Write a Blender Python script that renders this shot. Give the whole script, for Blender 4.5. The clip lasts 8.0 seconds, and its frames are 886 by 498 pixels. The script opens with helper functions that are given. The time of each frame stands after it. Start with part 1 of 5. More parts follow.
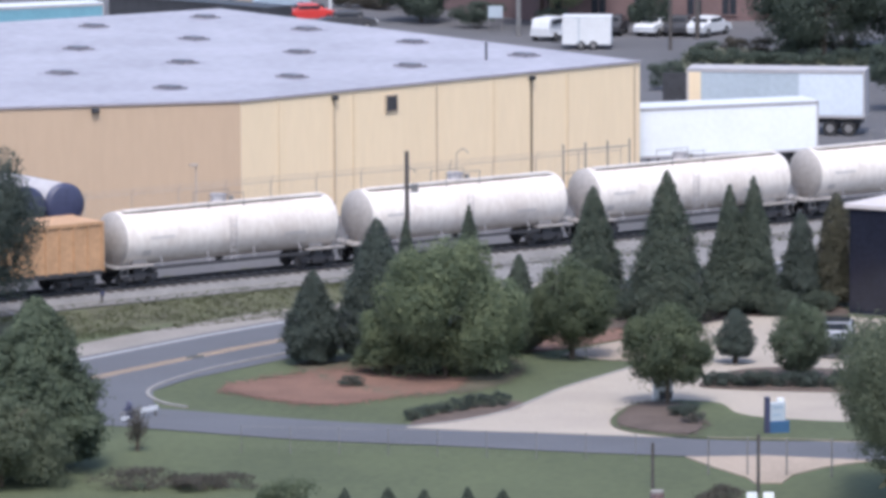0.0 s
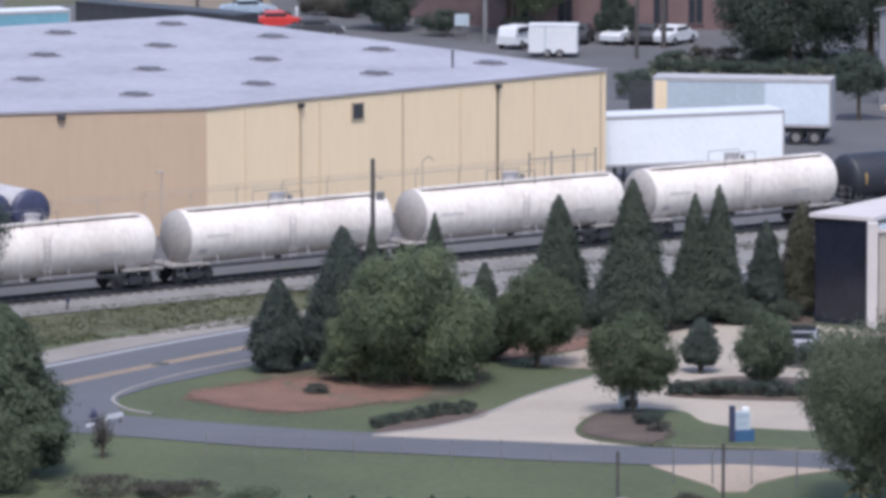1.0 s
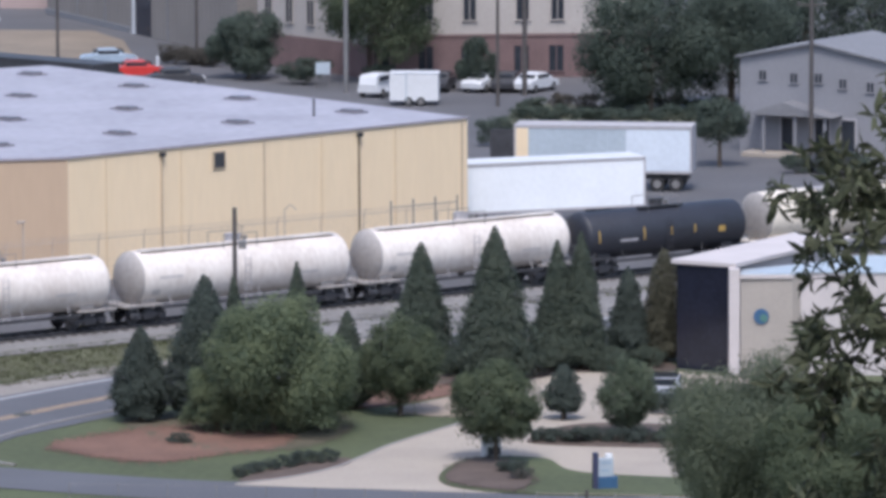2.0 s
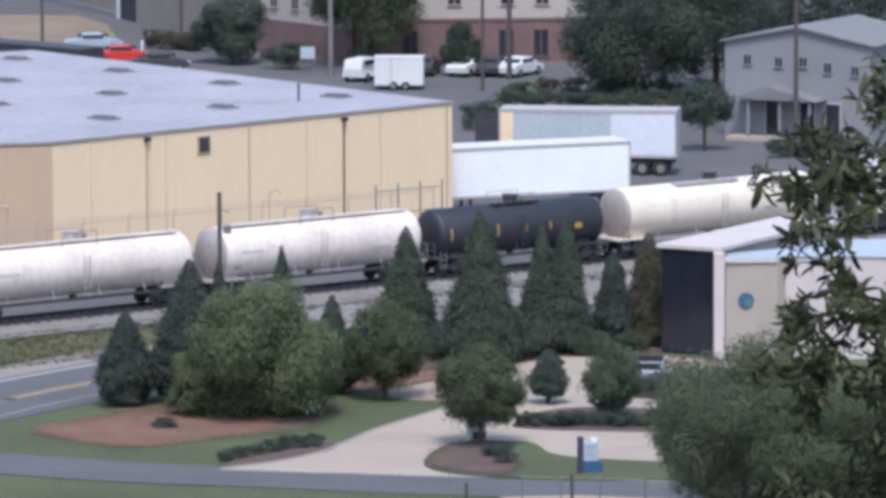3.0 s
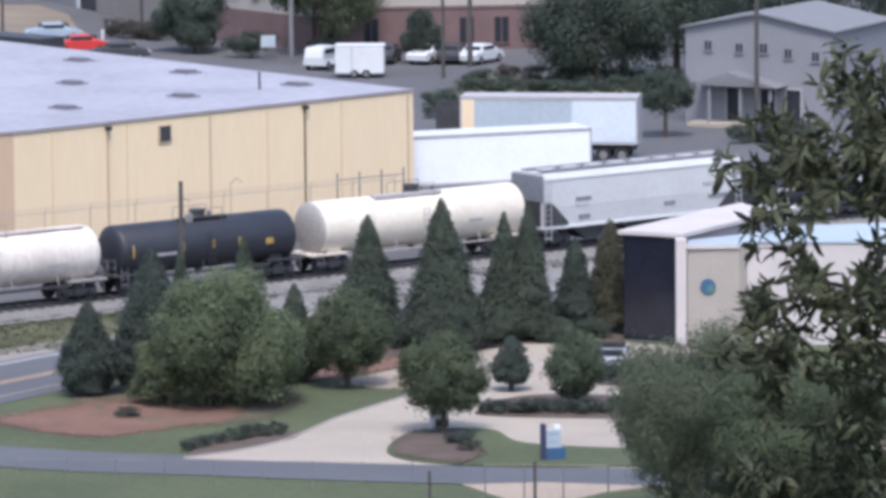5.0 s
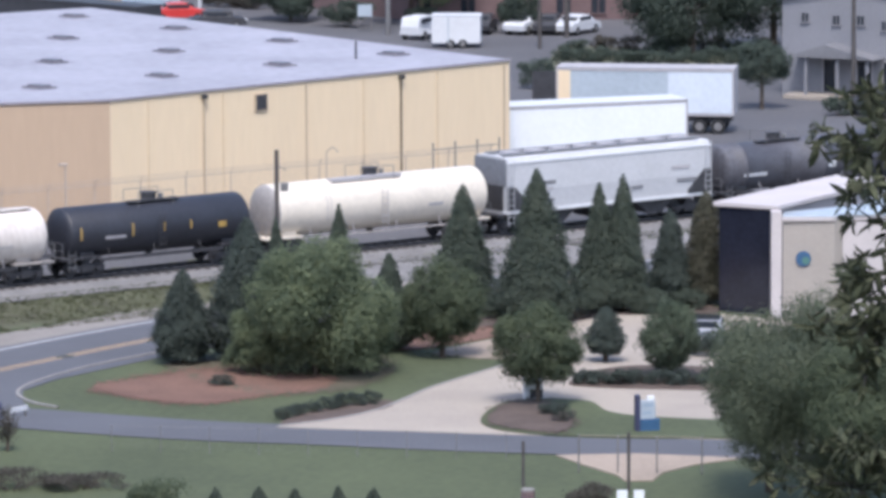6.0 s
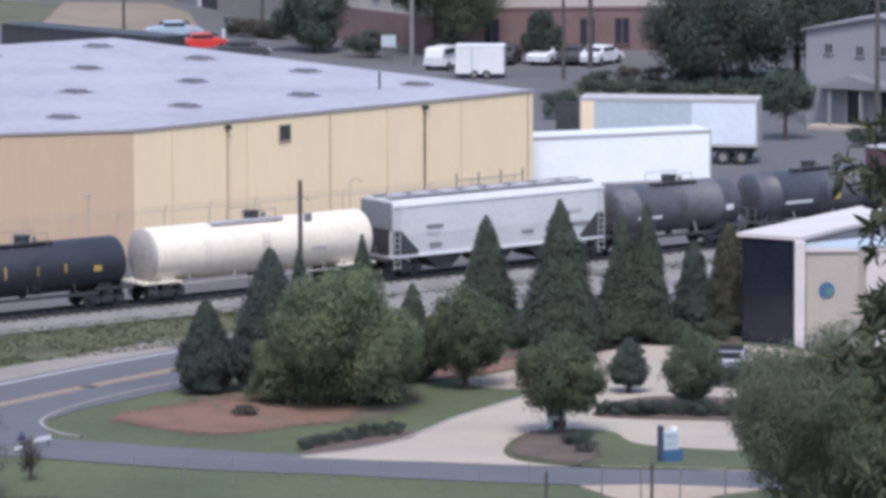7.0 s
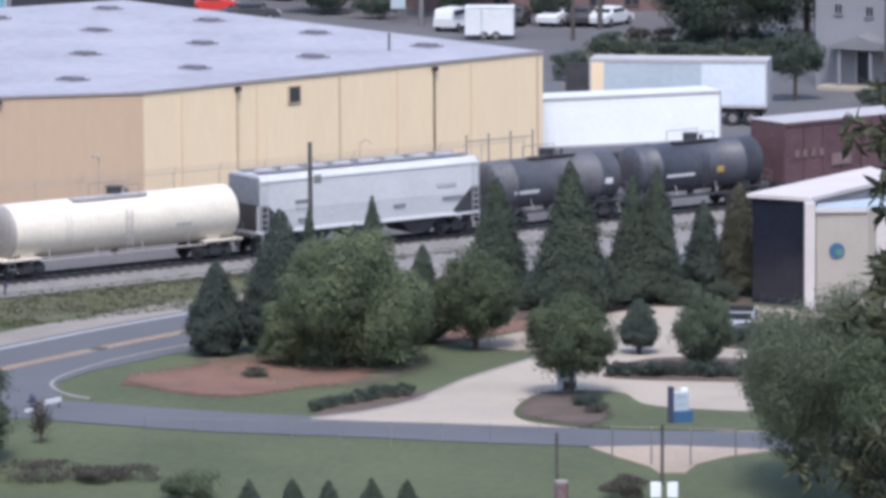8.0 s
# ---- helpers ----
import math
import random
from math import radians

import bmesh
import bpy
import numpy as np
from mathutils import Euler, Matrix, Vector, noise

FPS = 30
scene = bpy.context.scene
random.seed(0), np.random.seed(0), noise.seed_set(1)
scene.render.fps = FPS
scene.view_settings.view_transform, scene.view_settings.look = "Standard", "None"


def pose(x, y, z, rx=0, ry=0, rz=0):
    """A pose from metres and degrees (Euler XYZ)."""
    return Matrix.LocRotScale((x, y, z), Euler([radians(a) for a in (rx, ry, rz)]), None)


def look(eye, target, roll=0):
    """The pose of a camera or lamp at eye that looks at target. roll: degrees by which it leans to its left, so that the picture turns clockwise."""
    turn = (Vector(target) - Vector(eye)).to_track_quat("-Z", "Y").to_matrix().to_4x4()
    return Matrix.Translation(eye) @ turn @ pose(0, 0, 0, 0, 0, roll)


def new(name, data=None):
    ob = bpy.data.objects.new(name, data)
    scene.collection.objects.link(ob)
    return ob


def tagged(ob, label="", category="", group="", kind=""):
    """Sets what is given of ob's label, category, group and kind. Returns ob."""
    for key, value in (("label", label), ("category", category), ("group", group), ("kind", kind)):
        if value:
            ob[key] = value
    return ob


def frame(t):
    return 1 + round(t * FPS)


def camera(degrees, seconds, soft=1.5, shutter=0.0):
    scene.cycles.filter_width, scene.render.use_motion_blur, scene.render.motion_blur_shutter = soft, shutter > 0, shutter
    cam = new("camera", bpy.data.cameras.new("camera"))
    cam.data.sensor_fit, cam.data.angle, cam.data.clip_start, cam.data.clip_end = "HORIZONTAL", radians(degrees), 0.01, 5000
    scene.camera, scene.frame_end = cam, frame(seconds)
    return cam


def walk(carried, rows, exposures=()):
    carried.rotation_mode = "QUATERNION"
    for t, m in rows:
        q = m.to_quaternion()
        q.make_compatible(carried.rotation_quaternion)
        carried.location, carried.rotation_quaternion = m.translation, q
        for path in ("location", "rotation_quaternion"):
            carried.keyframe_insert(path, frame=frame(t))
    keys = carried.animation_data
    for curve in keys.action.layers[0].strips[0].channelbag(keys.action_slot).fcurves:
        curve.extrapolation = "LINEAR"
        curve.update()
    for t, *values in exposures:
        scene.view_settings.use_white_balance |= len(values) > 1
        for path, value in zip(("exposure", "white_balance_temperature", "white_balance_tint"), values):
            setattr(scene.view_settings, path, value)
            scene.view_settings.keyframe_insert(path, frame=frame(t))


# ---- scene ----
# One far camera on a hillside: it only turns.
EYE = (0.0, 0.0, 42.3)
cam = camera(8.966, 8.0, soft=3.8)
# seconds, turn to the right, tilt down, lean (degrees)
CAMERA_ROWS = [
    (0.0, -1.715, 7.858, -0.30), (0.1, -1.663, 7.726, -0.27), (0.2, -1.590, 7.614, -0.24), (0.3, -1.560, 7.513, -0.21),
    (0.4, -1.553, 7.454, -0.18), (0.5, -1.471, 7.424, -0.15), (0.6, -1.398, 7.844, -0.13), (0.7, -1.380, 7.950, -0.11),
    (0.8, -1.386, 7.908, -0.10), (0.9, -1.391, 7.796, -0.08), (1.0, -1.364, 7.779, -0.06), (1.1, -0.904, 7.798, -0.09),
    (1.2, -0.893, 7.763, -0.12), (1.3, -0.876, 7.728, -0.14), (1.4, -0.840, 7.647, -0.17), (1.5, -0.880, 7.639, -0.20),
    (1.6, -0.791, 7.518, -0.20), (1.7, -0.791, 7.524, -0.20), (1.8, -0.434, 7.449, -0.20), (1.9, 0.151, 7.368, -0.21),
    (2.0, 0.047, 7.294, -0.21), (2.1, -0.156, 7.534, -0.21), (2.2, -0.061, 7.541, -0.21), (3.3, 0.206, 7.433, -0.24),
    (3.4, 0.138, 7.729, -0.29), (3.5, 0.000, 7.780, -0.33), (3.6, -0.267, 7.816, -0.35), (3.7, -0.095, 7.789, -0.37),
    (3.8, -0.097, 7.878, -0.39), (3.9, 0.319, 7.736, -0.41), (4.0, 0.395, 7.701, -0.44), (4.1, 0.728, 7.634, -0.51),
    (4.2, 0.756, 7.538, -0.59), (5.3, 0.360, 7.648, -0.35), (5.4, 0.199, 7.694, -0.29), (5.5, -0.032, 7.783, -0.23),
    (5.6, -0.222, 7.877, -0.24), (5.7, -0.341, 7.965, -0.24), (5.8, -0.454, 8.000, -0.25), (5.9, -0.424, 7.888, -0.25),
    (6.0, -0.385, 7.877, -0.26), (6.1, -0.294, 7.948, -0.24), (6.2, -0.347, 7.959, -0.23), (6.3, -0.613, 7.732, -0.22),
    (6.4, -0.979, 7.351, -0.20), (6.5, -0.991, 7.284, -0.19), (6.6, -0.800, 7.588, -0.19), (6.7, -0.729, 7.624, -0.20),
    (6.8, -0.789, 7.577, -0.20), (6.9, -0.818, 7.553, -0.21), (7.0, -0.623, 7.567, -0.21), (7.1, -0.617, 7.655, -0.21),
    (7.2, -0.647, 7.737, -0.20), (7.3, -0.593, 7.773, -0.19), (7.4, -0.463, 7.891, -0.19), (7.5, -0.560, 7.880, -0.18),
    (7.6, -0.660, 7.968, -0.21), (7.7, -0.655, 7.980, -0.25), (7.8, -0.686, 8.046, -0.28), (7.9, -0.698, 8.017, -0.31),
    (8.0, -0.727, 7.957, -0.34),
]


def aim(turn, tilt, lean):
    return pose(*EYE, 90 - tilt, 0, -turn) @ pose(0, 0, 0, 0, 0, lean)


walk(cam, [(t, aim(a, b, c)) for t, a, b, c in CAMERA_ROWS], [(t, e, 6090, 11.5) for t, e in ((0.0, 0.95), (0.5, 0.75), (1.0, 0.74), (1.5, 0.73), (2.0, 0.73), (3.5, 0.83), (4.0, 0.86), (5.5, 0.98), (6.0, 0.94), (6.5, 0.89), (7.0, 0.83), (7.5, 0.86), (8.0, 0.92))])

# ---- light: a high hazy sun behind the camera and a bright sky ----
SUN_ELEVATION, SUN_AZIMUTH = radians(60), radians(180)
world = bpy.data.worlds.new("world")
scene.world = world
world.use_nodes = True
wt = world.node_tree
sky = wt.nodes.new("ShaderNodeTexSky")
sky.sky_type, sky.sun_disc = "NISHITA", False
sky.sun_elevation, sky.sun_rotation = SUN_ELEVATION, SUN_AZIMUTH
sky.air_density, sky.dust_density = 1.0, 3.0
wt.links.new(sky.outputs[0], wt.nodes["Background"].inputs[0])
wt.nodes["Background"].inputs[1].default_value = 0.15
sun = new("sun", bpy.data.lights.new("sun", "SUN"))
sun.data.energy, sun.data.angle, sun.data.color = 1.45, radians(12), (1.0, 0.96, 0.9)
away = Vector((math.sin(SUN_AZIMUTH) * math.cos(SUN_ELEVATION), math.cos(SUN_AZIMUTH) * math.cos(SUN_ELEVATION), math.sin(SUN_ELEVATION)))
sun.matrix_world = look(away * 300, (0, 0, 0))

# ---- materials ----
def mat(name, color, rough=0.7, vary=0.25, scale=1.0, fine=12.0, bump=0.15, metal=0.0, per_object=0.0, per_island=0.0, second=None, stretch=(1, 1, 1), through_light=0.0):
    """A surface with blotches (scale, per metre), grain (fine) and relief; second: the colour of the blotches."""
    m = bpy.data.materials.new(name)
    m.use_nodes = True
    nt = m.node_tree
    b = nt.nodes["Principled BSDF"]
    co = nt.nodes.new("ShaderNodeTexCoord")
    mp = nt.nodes.new("ShaderNodeMapping")
    mp.inputs["Scale"].default_value = stretch
    nt.links.new(co.outputs["Object"], mp.inputs[0])
    big, small = nt.nodes.new("ShaderNodeTexNoise"), nt.nodes.new("ShaderNodeTexNoise")
    big.inputs["Scale"].default_value, big.inputs["Detail"].default_value = scale, 4
    small.inputs["Scale"].default_value, small.inputs["Detail"].default_value = fine, 3
    nt.links.new(mp.outputs[0], big.inputs[0])
    nt.links.new(mp.outputs[0], small.inputs[0])
    add = nt.nodes.new("ShaderNodeMath")
    add.operation = "ADD"
    nt.links.new(big.outputs[0], add.inputs[0])
    nt.links.new(small.outputs[0], add.inputs[1])
    ramp = nt.nodes.new("ShaderNodeValToRGB")
    dark = second or tuple(c * (1 - vary) for c in color)
    light = tuple(min(1, c * (1 + vary * 0.5)) for c in color)
    ramp.color_ramp.elements[0].position, ramp.color_ramp.elements[0].color = 0.36, (*dark, 1)
    ramp.color_ramp.elements[1].position, ramp.color_ramp.elements[1].color = 0.64, (*light, 1)
    half = nt.nodes.new("ShaderNodeMath")
    half.operation = "MULTIPLY"
    half.inputs[1].default_value = 0.5
    nt.links.new(add.outputs[0], half.inputs[0])
    nt.links.new(half.outputs[0], ramp.inputs[0])
    out = ramp.outputs[0]
    for amount, node, socket in ((per_object, "ShaderNodeObjectInfo", "Random"), (per_island, "ShaderNodeNewGeometry", "Random Per Island")):
        if amount:
            src, mr, hsv = nt.nodes.new(node), nt.nodes.new("ShaderNodeMapRange"), nt.nodes.new("ShaderNodeHueSaturation")
            mr.inputs[3].default_value, mr.inputs[4].default_value = 1 - amount, 1 + amount
            nt.links.new(src.outputs[socket], mr.inputs[0])
            nt.links.new(mr.outputs[0], hsv.inputs["Value"])
            nt.links.new(out, hsv.inputs["Color"])
            out = hsv.outputs[0]
    nt.links.new(out, b.inputs["Base Color"])
    b.inputs["Roughness"].default_value, b.inputs["Metallic"].default_value = rough, metal
    if bump:
        bp = nt.nodes.new("ShaderNodeBump")
        bp.inputs["Strength"].default_value, bp.inputs["Distance"].default_value = bump, 0.05
        nt.links.new(small.outputs[0], bp.inputs["Height"])
        nt.links.new(bp.outputs[0], b.inputs["Normal"])
    if through_light:
        b.inputs["Specular IOR Level"].default_value = 0.12
        tr, mx = nt.nodes.new("ShaderNodeBsdfTranslucent"), nt.nodes.new("ShaderNodeMixShader")
        mx.inputs[0].default_value = through_light
        nt.links.new(out, tr.inputs[0])
        nt.links.new(b.outputs[0], mx.inputs[1])
        nt.links.new(tr.outputs[0], mx.inputs[2])
        nt.links.new(mx.outputs[0], nt.nodes["Material Output"].inputs[0])
    return m


M_GRASS = mat("grass", (0.07, 0.083, 0.04), 0.95, 0.3, 0.12, 3.0, 0.4, second=(0.052, 0.063, 0.031))
M_BANK = mat("bank_grass", (0.084, 0.088, 0.05), 0.95, 0.4, 0.35, 1.6, 0.4, second=(0.062, 0.06, 0.04))
M_ASPHALT = mat("asphalt", (0.093, 0.095, 0.109), 0.85, 0.15, 0.2, 6.0, 0.2)
M_LOT = mat("lot", (0.098, 0.096, 0.104), 0.9, 0.25, 0.1, 4.0, 0.2)
M_CONCRETE = mat("concrete", (0.345, 0.3, 0.252), 0.85, 0.16, 0.25, 6.0, 0.1, second=(0.285, 0.248, 0.214))
M_APRON = mat("worn_apron", (0.31, 0.25, 0.2), 0.9, 0.2, 0.4, 5.0, 0.2)
M_SHOULDER = mat("shoulder", (0.235, 0.214, 0.198), 0.95, 0.2, 0.4, 5.0, 0.3)
M_DIRT = mat("dirt", (0.21, 0.17, 0.13), 0.95, 0.25, 0.2, 4.0, 0.3)
M_BALLAST = mat("ballast", (0.185, 0.178, 0.178), 0.95, 0.3, 0.5, 7.0, 0.6)
M_MULCH = mat("mulch", (0.165, 0.092, 0.068), 0.95, 0.3, 0.5, 6.0, 0.6)
M_MULCH2 = mat("bark_mulch", (0.095, 0.07, 0.059), 0.95, 0.3, 0.7, 6.0, 0.6)
M_WHITE_LINE = mat("road_paint_white", (0.38, 0.38, 0.395), 0.7, 0.25, 2.0, 9.0, 0.05)
M_YELLOW_LINE = mat("road_paint_yellow", (0.39, 0.27, 0.16), 0.7, 0.25, 2.0, 9.0, 0.05)
M_LITTER = mat("needle_litter", (0.1, 0.083, 0.06), 0.95, 0.3, 0.6, 6.0, 0.6, second=(0.068, 0.068, 0.042))
M_PATCH = mat("tar_patch", (0.05, 0.056, 0.05), 0.9, 0.3, 1.0, 6.0, 0.3)
M_CURB = mat("curb", (0.25, 0.235, 0.225), 0.85, 0.15, 1.0, 8.0, 0.1)
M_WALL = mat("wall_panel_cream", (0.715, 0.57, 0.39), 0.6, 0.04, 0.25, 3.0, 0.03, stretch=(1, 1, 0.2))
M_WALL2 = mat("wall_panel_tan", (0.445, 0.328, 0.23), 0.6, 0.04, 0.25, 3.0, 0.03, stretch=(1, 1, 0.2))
M_ROOF = mat("roof_membrane", (0.318, 0.309, 0.352), 0.6, 0.2, 0.2, 1.5, 0.05)
M_SKYLIGHT = mat("skylight_panel", (0.0962, 0.0888, 0.104), 0.4, 0.2, 1.0, 5.0, 0.05)
M_SKYLIGHT_CURB = mat("skylight_curb", (0.15, 0.14, 0.16), 0.6, 0.25, 1.0, 5.0, 0.05)
M_ROOF_STAIN = mat("stained_membrane", (0.275, 0.266, 0.305), 0.7, 0.25, 0.8, 3.0, 0.05)
M_TRIM = mat("trim_metal", (0.44, 0.35, 0.26), 0.5, 0.15, 1.0, 6.0, 0.05)
M_ROOF_EDGE = mat("roof_edge", (0.3, 0.275, 0.31), 0.5, 0.15, 1.0, 6.0, 0.05)
M_DARK = mat("dark_steel", (0.0405, 0.0405, 0.0468), 0.55, 0.4, 1.0, 8.0, 0.2)
M_TANK_WHITE = mat("tank_white", (0.66, 0.61, 0.57), 0.45, 0.14, 0.5, 4.0, 0.04, per_object=0.03, stretch=(1, 1, 0.5), second=(0.535, 0.475, 0.435))
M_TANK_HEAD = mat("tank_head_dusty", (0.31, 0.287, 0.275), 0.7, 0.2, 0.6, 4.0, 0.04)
M_TANK_CREAM = mat("tank_cream", (0.655, 0.592, 0.505), 0.5, 0.12, 0.5, 4.0, 0.04)
M_TANK_BLACK = mat("tank_black", (0.024, 0.026, 0.036), 0.5, 0.3, 0.5, 5.0, 0.05)
M_TANK_SLATE = mat("tank_slate", (0.06, 0.064, 0.084), 0.5, 0.35, 0.6, 5.0, 0.05, second=(0.04, 0.041, 0.052))
M_FENCE = mat("weathered_fence_wire", (0.4, 0.34, 0.29), 0.7, 0.2, 2.0, 9.0, 0.05)
M_SEAM = mat("panel_seam", (0.6, 0.475, 0.32), 0.6, 0.1, 1.0, 6.0, 0.03)
M_TANK_GREY = mat("tank_grey", (0.085, 0.087, 0.105), 0.6, 0.35, 0.6, 5.0, 0.05, second=(0.058, 0.056, 0.066))
M_HOPPER = mat("hopper_paint", (0.47, 0.475, 0.495), 0.55, 0.08, 0.5, 4.0, 0.04)
# darker hopper grey: the shade of the end faces put into the colour
M_HOPPER_END = mat("hopper_end_shade", (0.17, 0.178, 0.2), 0.65, 0.25, 0.8, 4.0, 0.05)
M_MAROON = mat("boxcar_maroon", (0.1, 0.052, 0.062), 0.6, 0.3, 0.6, 5.0, 0.06)
M_ORANGE = mat("gondola_tan", (0.444, 0.266, 0.148), 0.65, 0.2, 0.8, 5.0, 0.06)
M_LEAF = mat("leaf", (0.168, 0.195, 0.114), 0.85, 0.45, 0.9, 2.6, 0.0, per_island=0.08, through_light=0.45, second=(0.098, 0.126, 0.086))
M_LEAF_DARK = mat("leaf_dark", (0.094, 0.114, 0.1), 0.85, 0.25, 0.4, 2.0, 0.0, per_island=0.08, through_light=0.48)
M_LEAF_LAWN = mat("leaf_lawn_tree", (0.122, 0.148, 0.1), 0.85, 0.4, 0.8, 2.4, 0.0, per_island=0.08, through_light=0.45, second=(0.085, 0.106, 0.078))
M_LEAF_PALE = mat("leaf_pale", (0.142, 0.16, 0.108), 0.85, 0.4, 0.9, 2.6, 0.0, per_island=0.08, through_light=0.5, second=(0.102, 0.122, 0.087))
M_LEAF_CYP = mat("leaf_conifer", (0.105, 0.122, 0.095), 0.85, 0.3, 0.8, 2.4, 0.0, per_island=0.07, through_light=0.5, second=(0.077, 0.098, 0.08))
M_LEAF_RUST = mat("leaf_rust", (0.112, 0.109, 0.08), 0.85, 0.25, 0.4, 2.0, 0.0, per_island=0.2, through_light=0.45)
M_LEAF_BROWN = mat("leaf_brown", (0.125, 0.115, 0.1), 0.85, 0.25, 0.4, 2.0, 0.0, per_island=0.2, through_light=0.5)
M_LEAF_SOFT = mat("leaf_soft", (0.122, 0.142, 0.087), 0.85, 0.4, 0.9, 2.6, 0.0, per_island=0.08, through_light=0.45, second=(0.08, 0.102, 0.07))
M_LEAF_NEAR = mat("leaf_near", (0.07, 0.076, 0.046), 0.5, 0.35, 6.0, 40.0, 0.05, per_island=0.5, through_light=0.18)
M_LEAF_FAR = mat("leaf_far", (0.1, 0.124, 0.102), 0.85, 0.25, 0.4, 2.0, 0.0, per_island=0.1, through_light=0.45)
M_TUFT = mat("tuft", (0.112, 0.122, 0.07), 0.9, 0.3, 0.4, 2.0, 0.0, per_island=0.15, through_light=0.5)
M_TWIG = mat("twig", (0.022, 0.019, 0.017), 0.9, 0.3, 8.0, 40.0, 0.2)
M_BARK = mat("bark", (0.099, 0.0765, 0.0585), 0.95, 0.3, 3.0, 20.0, 0.6)
M_WHITE = mat("white_paint", (0.577, 0.585, 0.607), 0.45, 0.06, 0.5, 4.0, 0.02)
M_TRAILER = mat("trailer_white", (0.74, 0.76, 0.79), 0.4, 0.06, 0.4, 3.0, 0.02)
M_TRAILER_MID = mat("trailer_pale_blue", (0.56, 0.61, 0.68), 0.4, 0.1, 0.4, 3.0, 0.02)
M_TRAILER2 = mat("trailer_grey", (0.373, 0.426, 0.48), 0.4, 0.12, 0.3, 3.0, 0.02)
M_BEIGE = mat("stucco_beige", (0.33, 0.298, 0.27), 0.8, 0.08, 0.5, 8.0, 0.08)
M_PALE = mat("stucco_pale", (0.48, 0.44, 0.44), 0.8, 0.08, 0.5, 8.0, 0.08)
M_NAVY = mat("dark_glass_wall", (0.016, 0.018, 0.03), 0.15, 0.3, 0.5, 5.0, 0.02)
M_BRICK = mat("brick_red", (0.15, 0.098, 0.097), 0.85, 0.2, 0.6, 6.0, 0.1)
M_UPPER = mat("upper_cream", (0.36, 0.33, 0.31), 0.8, 0.1, 0.3, 5.0, 0.05)
M_PINK = mat("stucco_pink", (0.36, 0.28, 0.27), 0.8, 0.08, 0.5, 8.0, 0.08)
M_GREY_WALL = mat("siding_grey", (0.215, 0.215, 0.236), 0.75, 0.1, 0.3, 5.0, 0.05)
M_TAUPE = mat("siding_taupe", (0.2, 0.182, 0.172), 0.75, 0.12, 0.3, 5.0, 0.05)
M_GLASS = mat("window_glass", (0.027, 0.0315, 0.0405), 0.12, 0.2, 1.0, 3.0, 0.0)
M_RED = mat("car_red", (0.51, 0.0425, 0.0382), 0.3, 0.1, 1.0, 3.0, 0.0)
M_BLUE = mat("sign_blue", (0.037, 0.0962, 0.192), 0.5, 0.1, 1.0, 4.0, 0.02)
M_EMBLEM = mat("emblem_green", (0.07, 0.17, 0.15), 0.5, 0.1, 1.0, 4.0, 0.02)
M_CYAN = mat("roof_cyan", (0.148, 0.311, 0.385), 0.5, 0.1, 0.5, 3.0, 0.02)
M_NAVY_TANK = mat("tank_navy", (0.045, 0.0495, 0.099), 0.45, 0.25, 0.8, 4.0, 0.02)
M_CAR_BLUE = mat("car_pale_blue", (0.3, 0.37, 0.45), 0.3, 0.1, 1.0, 3.0, 0.0)
M_SILVER = mat("car_silver", (0.333, 0.348, 0.385), 0.3, 0.1, 1.0, 3.0, 0.0, metal=0.3)
M_POLE = mat("pole_wood", (0.08, 0.072, 0.07), 0.9, 0.3, 2.0, 15.0, 0.3)
M_GALV = mat("galvanised", (0.222, 0.215, 0.215), 0.5, 0.2, 2.0, 9.0, 0.05, metal=0.4)
M_RUBBER = mat("rubber", (0.018, 0.018, 0.0198), 0.85, 0.2, 2.0, 9.0, 0.1)
M_YELLOW = mat("paint_yellow", (0.4, 0.26, 0.07), 0.6, 0.15, 2.0, 9.0, 0.02)
M_INK = mat("stencil", (0.178, 0.178, 0.192), 0.7, 0.15, 2.0, 9.0, 0.02)
M_FADED = mat("faded_stencil", (0.17, 0.115, 0.12), 0.7, 0.3, 2.0, 9.0, 0.02)
M_STENCIL_FAINT = mat("stencil_faint", (0.47, 0.44, 0.43), 0.7, 0.15, 2.0, 9.0, 0.02)
M_STENCIL_PALE = mat("stencil_pale", (0.37, 0.355, 0.37), 0.7, 0.15, 2.0, 9.0, 0.02)


# ---- mesh helpers ----
def part(name, bm, material, parent=None, label=""):
    me = bpy.data.meshes.new(name)
    bm.normal_update()
    bm.to_mesh(me)
    bm.free()
    me.materials.append(material)
    ob = new(name, me)
    if parent:
        ob.parent = parent
    if label:
        ob["label"] = label
    return ob


def empty(name, m, label, category, group="", kind=""):
    ob = new(name)
    ob.empty_display_size = 0.3
    ob.matrix_basis = m
    return tagged(ob, label, category, group, kind)


def add_box(bm, x0, x1, y0, y1, z0, z1, bevel=0.0, m=None):
    r = bmesh.ops.create_cube(bm, size=1.0)
    vs = r["verts"]
    t = Matrix.Translation(((x0 + x1) / 2, (y0 + y1) / 2, (z0 + z1) / 2)) @ Matrix.Diagonal((x1 - x0, y1 - y0, z1 - z0, 1))
    bmesh.ops.transform(bm, matrix=(m @ t) if m else t, verts=vs)
    if bevel:
        es = list({e for v in vs for e in v.link_edges})
        bmesh.ops.bevel(bm, geom=es, offset=bevel, segments=2, affect="EDGES", profile=0.5)


def box(x0, x1, y0, y1, z0, z1, bevel=0.0, m=None):
    bm = bmesh.new()
    add_box(bm, x0, x1, y0, y1, z0, z1, bevel, m)
    return bm


